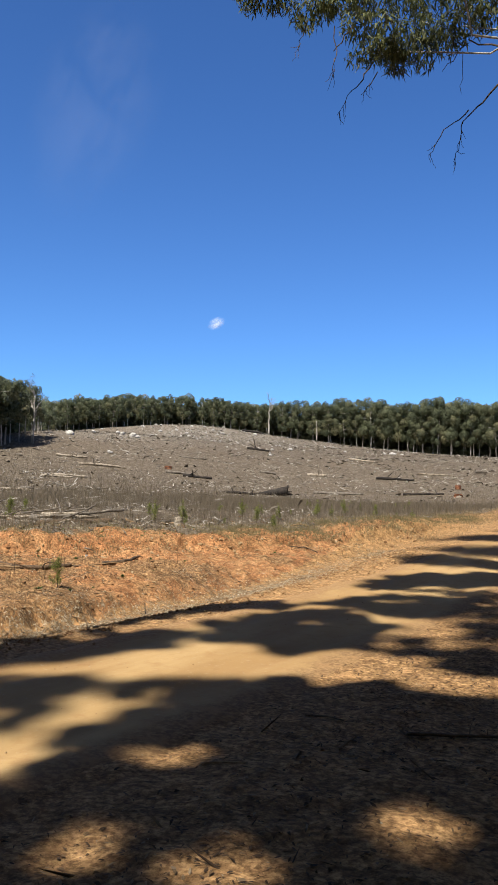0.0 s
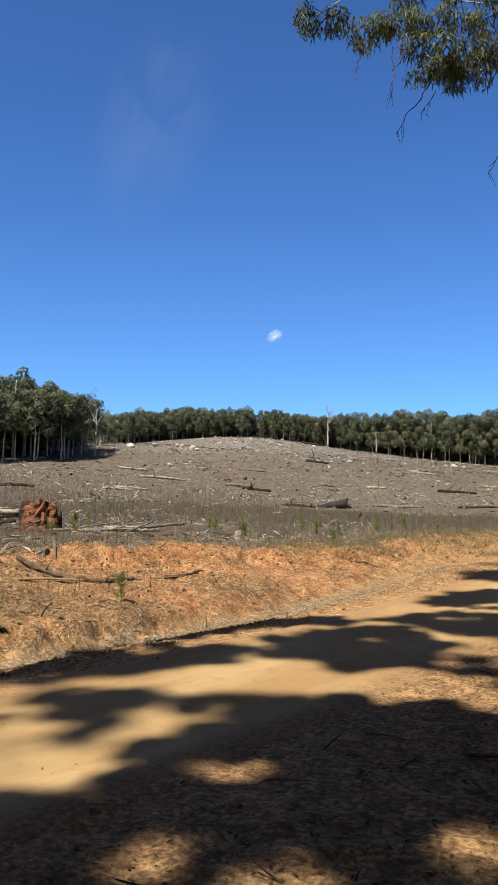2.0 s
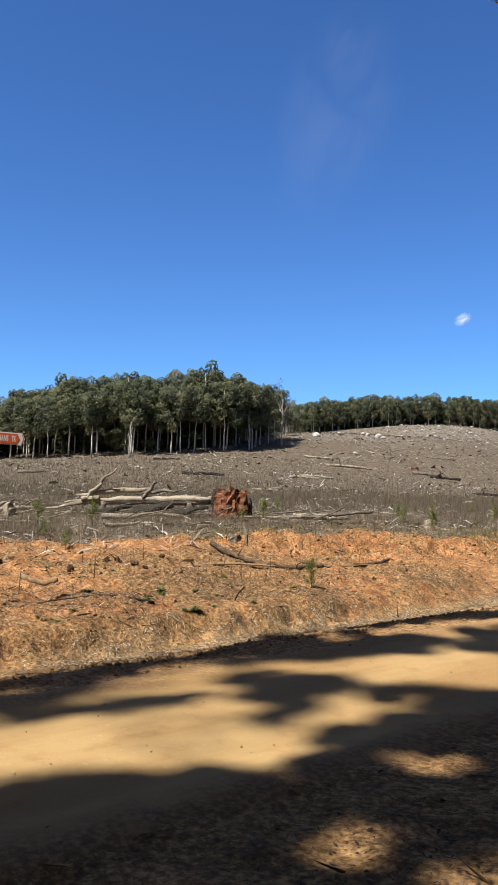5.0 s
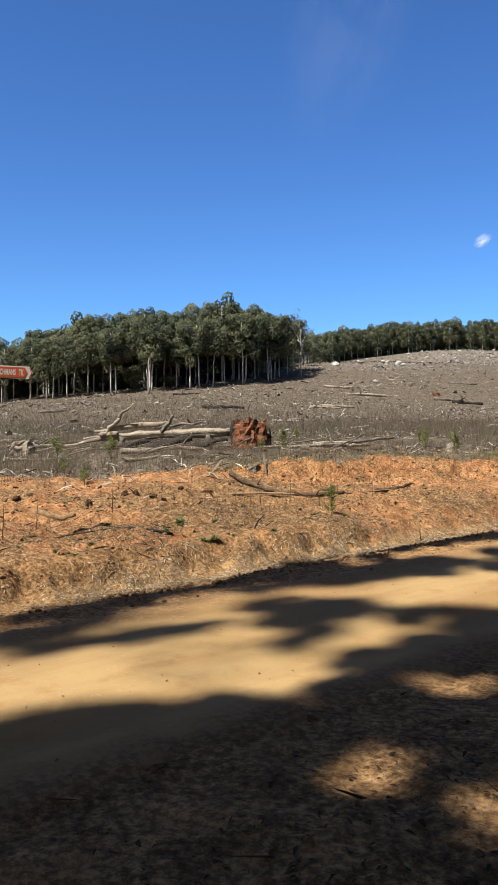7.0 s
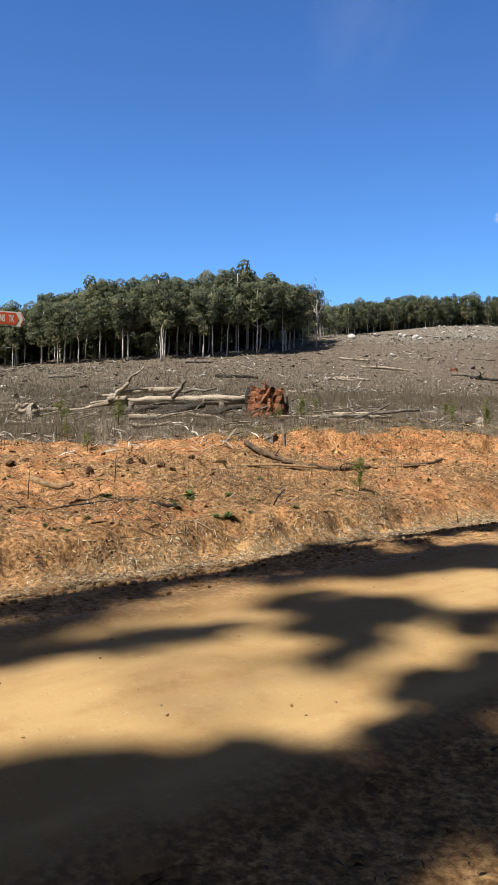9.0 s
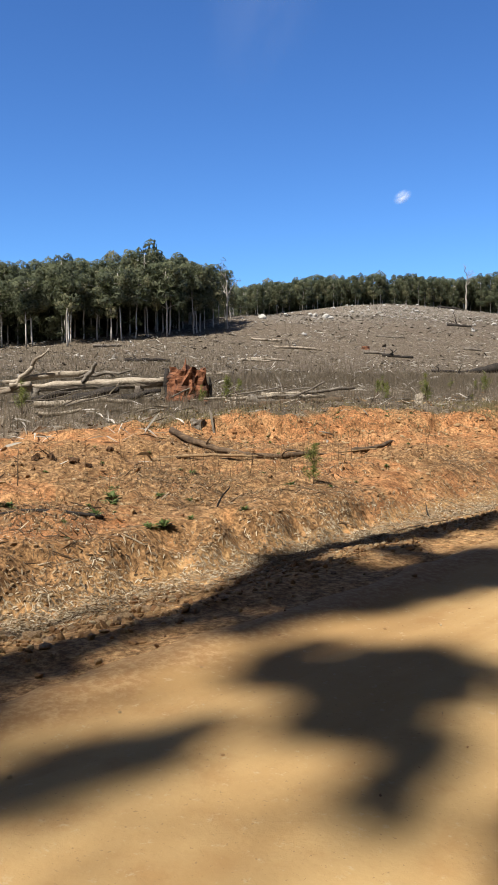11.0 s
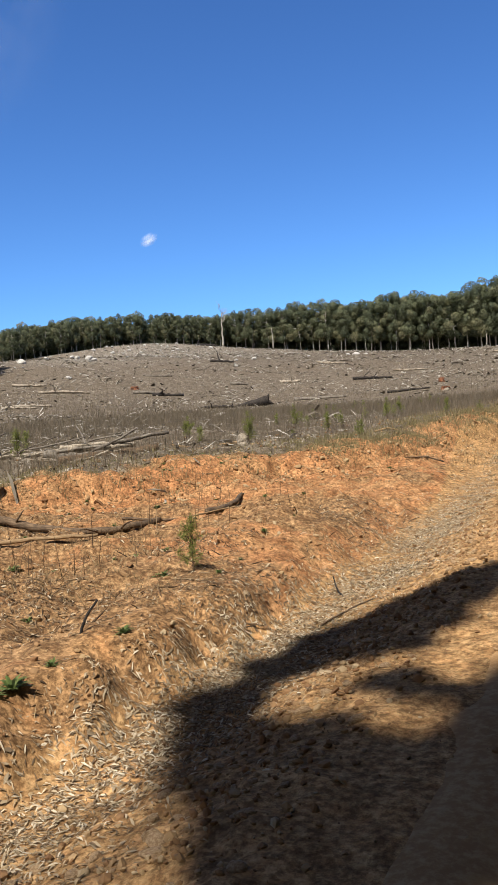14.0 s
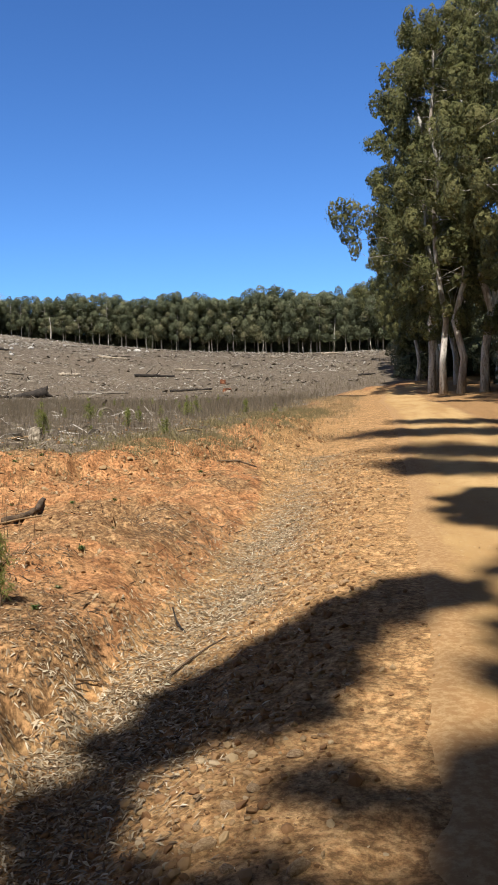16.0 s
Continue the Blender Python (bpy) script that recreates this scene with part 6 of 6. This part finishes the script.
    loose("dry_stalks", blades(sample(26000, -46, -15, 4, 18, west, rng), 0.15, 0.55, 0.0045, 0.17, rng), STRAW, "dead grey-brown stalks among fallen logs", "dry grass")
    slope = lambda x, y: np.maximum(ramp(s_of(x, y), 14, 26), ramp(s_of(x, y), 3, 7) * ramp(y, 30, 40)) * (1 - 0.93 * ramp(np.hypot(x, y), 50, 120))
    loose("slope_stalks", blades(sample(70000, -110, -9, 22, 180, slope, rng), 0.2, 0.55, 0.02, 0.22, rng), STRAW, "sparse dead stalks up the cleared slope", "dry grass")
    low = lambda x, y: ramp(f_of(x, y), -0.3, 0.3) * (1 - ramp(f_of(x, y), 1.2, 2.8)) * ramp(y, 11, 15) * (0.5 + 0.5 * bumps(x, y, 1.3, 61))
    loose("green_grass", blades(sample(26000, -20, -9, 11, 40, low, rng), 0.05, 0.17, 0.006, 0.3, rng), OLIVE, "short olive grass along the top of the bank", "grass")
    gold = lambda x, y: ramp(s_of(x, y), 1.9, 2.4) * (1 - ramp(s_of(x, y), 3.2, 6.0)) * np.clip(bumps(x, y, 1.1, 56), 0, 1)
    loose("golden_grass", blades(sample(3500, -14, -8.5, 2.5, 13, gold, rng), 0.03, 0.11, 0.005, 0.35, rng), GOLD_STRAW, "tufts of short dead golden grass on the bank", "dry grass")
    loose("twigs", pebbles(sample(2200, -20, -8.6, 2.5, 24, bank, rng), 0.05, 0.4, rng, 0.1, (1, 0.05, 0.06)), DULL_CHIP, "broken twigs and splinters on orange soil", "twigs")
    loose("dark_twigs", pebbles(sample(1500, -19, -8.7, 2.5, 22, bank, rng), 0.05, 0.35, rng, 0.1, (1, 0.06, 0.08)), BROWN_LEAF, "dark brown twigs and bark strips on orange soil", "twigs")
    heap = lambda x, y: ramp(s_of(x, y), 4.5, 7) * (1 - ramp(f_of(x, y), 1.5, 4)) * np.clip(0.2 + 0.8 * bumps(x, y, 1.2, 67), 0, 1)
    loose("root_trash", pebbles(sample(2600, -22, -9, 4, 22, heap, rng), 0.02, 0.12, rng, 0.45, (1, 0.7, 0.5)), BROWN_LEAF, "torn dark roots and soil in churned heaps", "root litter")
    edge = lambda x, y: ramp(s_of(x, y), 0.6, 1.8) * (1 - ramp(s_of(x, y), 4.5, 6)) * ramp(y, 19, 25) * np.clip(0.45 + 0.6 * bumps(x, y, 1.5, 68), 0, 1)
    loose("verge_grass", blades(sample(22000, -20, -7, 19, 75, edge, rng), 0.04, 0.16, 0.008, 0.3, rng), GOLD_STRAW, "short dead grass along the far verge", "dry grass")
    weeds = lambda x, y: np.exp(-((x + 14.6) / 1.5) ** 2 - ((y - 15.6) / 1.1) ** 2)
    loose("weed_stalks", blades(sample(90, -18, -11, 12, 19, weeds, rng), 0.25, 0.6, 0.004, 0.07, rng), BROWN_LEAF, "tall bare weed stalks before the wood heap", "dry weeds")
    wisps = lambda x, y: ramp(s_of(x, y), 2.5, 4) * (1 - ramp(s_of(x, y), 9, 16)) * np.clip(bumps(x, y, 1.9, 57), 0, 1)
    loose("bare_stalks", blades(sample(500, -22, -9, 3, 22, wisps, rng), 0.2, 0.75, 0.004, 0.1, rng), BROWN_LEAF, "bare brown weed stalks on the stripped strip", "dry weeds")
    # slash all over the slope, raked into rough lines along the hill
    def hill(x, y):
        rows = 0.5 + 0.5 * np.sin((0.72 * y + 0.55 * x) / 1.9 + 2.2 * bumps(x, y, 14.0, 63))
        return ramp(s_of(x, y), 11, 26) * np.clip(0.12 + 0.5 * rows * rows + 0.4 * bumps(x, y, 9.0, 58) + 0.35 * bumps(x, y, 2.5, 59), 0.03, 1) * (1 - ramp(np.hypot(x, y), 235, 260))

    def crest(x, y):
        return ramp(s_of(x, y), 20, 40) * np.clip(np.exp(-(((x + 104) / 24) ** 2 + ((y - 150) / 34) ** 2)) * (0.6 + 0.6 * bumps(x, y, 6.0, 64)), 0, 1)

    loose("slash", pebbles(sample(26000, -125, -12, 20, 240, hill, rng), 0.16, 1.7, rng, 0.1, (1, 0.12, 0.11)), SLASH, "bleached branches and chips strewn over the clearing", "slash")
    loose("slash_lumps", pebbles(sample(5200, -130, -12, 20, 240, hill, rng), 0.10, 0.5, rng), SLASH, "pale lumps of wood and stone over the clearing", "slash")
    loose("crest_stones", pebbles(sample(1300, -150, -60, 70, 215, crest, rng), 0.12, 0.85, rng, 0.3, (1, 0.8, 0.5)), STONES, "pale broken stone along the crest of the clearing", "stones")
    tufted = lambda x, y: ramp(s_of(x, y), 11, 20) * np.clip(0.4 + 0.6 * bumps(x, y, 4.0, 65), 0.05, 1) * (1 - ramp(np.hypot(x, y), 235, 260))
    loose("low_brush", pebbles(sample(13000, -130, -12, 16, 240, tufted, rng), 0.2, 1.0, rng, 0.3, (1, 0.8, 0.16)), BRUSH, "low mounds of dead brown brush over the clearing", "dead brush")
    close = lambda x, y: ramp(s_of(x, y), 5, 9) * np.clip(0.3 + 0.7 * bumps(x, y, 2.5, 60), 0.03, 1)
    loose("slash_sticks", shards(sample(2200, -34, -12, 6, 40, close, rng), 0.12, 0.7, 0.07, 0.15, rng, 0.03), SLASH, "bleached sticks lying among the dry stalks", "slash")


strew()


def verge_stones():
    """The larger loose stones of the verge, bedded in the ground one by one."""
    rng = np.random.default_rng(88)
    kinds = [rock_mesh(670 + k, "stone") for k in range(4)]
    near = lambda x, y: np.exp(-((road_edge(y) - x - 0.8) / 0.45) ** 2) * (0.35 + 0.65 * np.exp(-((y - 6.5) / 2.5) ** 2))
    for x, y in sample(280, -9.2, -6.8, 4.0, 15, near, rng):
        r = 0.016 * (3.2 ** (rng.random() ** 1.6))
        ob = part("stone", kinds[int(rng.integers(4))], FIELD_STONE, GROUND)
        ob.matrix_world = pose(x, y, ground_z(x, y) + r * 0.1, rng.uniform(-15, 15), rng.uniform(-15, 15), rng.uniform(0, 360))
        ob.scale = (r * rng.uniform(0.9, 1.5), r * rng.uniform(0.7, 1.1), r * rng.uniform(0.4, 0.75))


verge_stones()


# ---------------- the one small cloud and a thin veil ----------------
def cloud_sheet(name, at, wide, tall, tilt, thick, fine, label, seed):
    """A far thin cloud: a bellied sheet that fades towards its rim."""
    m, n, l, b = shader(name, 1.0, 0.0)
    b.inputs["Base Color"].default_value = (0.95, 0.95, 0.95, 1)
    g = n.new("ShaderNodeTexGradient")
    g.gradient_type = "SPHERICAL"
    l.new(n.new("ShaderNodeTexCoord").outputs["Object"], g.inputs["Vector"])
    body = times(n, l, span(n, l, g.outputs["Fac"], 0.0, 0.75), span(n, l, grain(n, l, fine, 5, 0.6), 0.3, 0.62))
    t = n.new("ShaderNodeBsdfTransparent")
    mix = n.new("ShaderNodeMixShader")
    l.new(times(n, l, body, thick), mix.inputs[0])
    l.new(t.outputs[0], mix.inputs[1])
    l.new(b.outputs[0], mix.inputs[2])
    l.new(mix.outputs[0], n["Material Output"].inputs["Surface"])
    k = np.linspace(-1, 1, 13)
    X, Z = np.meshgrid(k, k)
    V = np.stack([X.ravel(), 0.1 * (X ** 2 + Z ** 2).ravel() + 0.04 * bumps(X, Z, 0.4, seed).ravel(), Z.ravel()], 1)
    c = (np.arange(12)[:, None] * 13 + np.arange(12)).ravel()
    ob = part(name, mesh_of(name, V, np.stack([c, c + 1, c + 14, c + 13], 1), True), m)
    ob.matrix_world = pose(*at, 0, 0, math.degrees(math.atan2(-at[0], at[1]))) @ pose(0, 0, 0, 0, tilt, 0)
    ob.scale = (wide, wide, tall)
    ob.visible_shadow = False
    tagged(ob, label, "cloud", kind="structure")


cloud_sheet("cloud", (-2235.0, 3510.0, 966.0), 54, 34, -30, 0.42, 2.2, "one small white wisp of cloud", 3)
cloud_sheet("cloud", (-2430.0, 2750.0, 1850.0), 330, 640, 14, 0.022, 0.5, "thin high veil of cloud", 4)
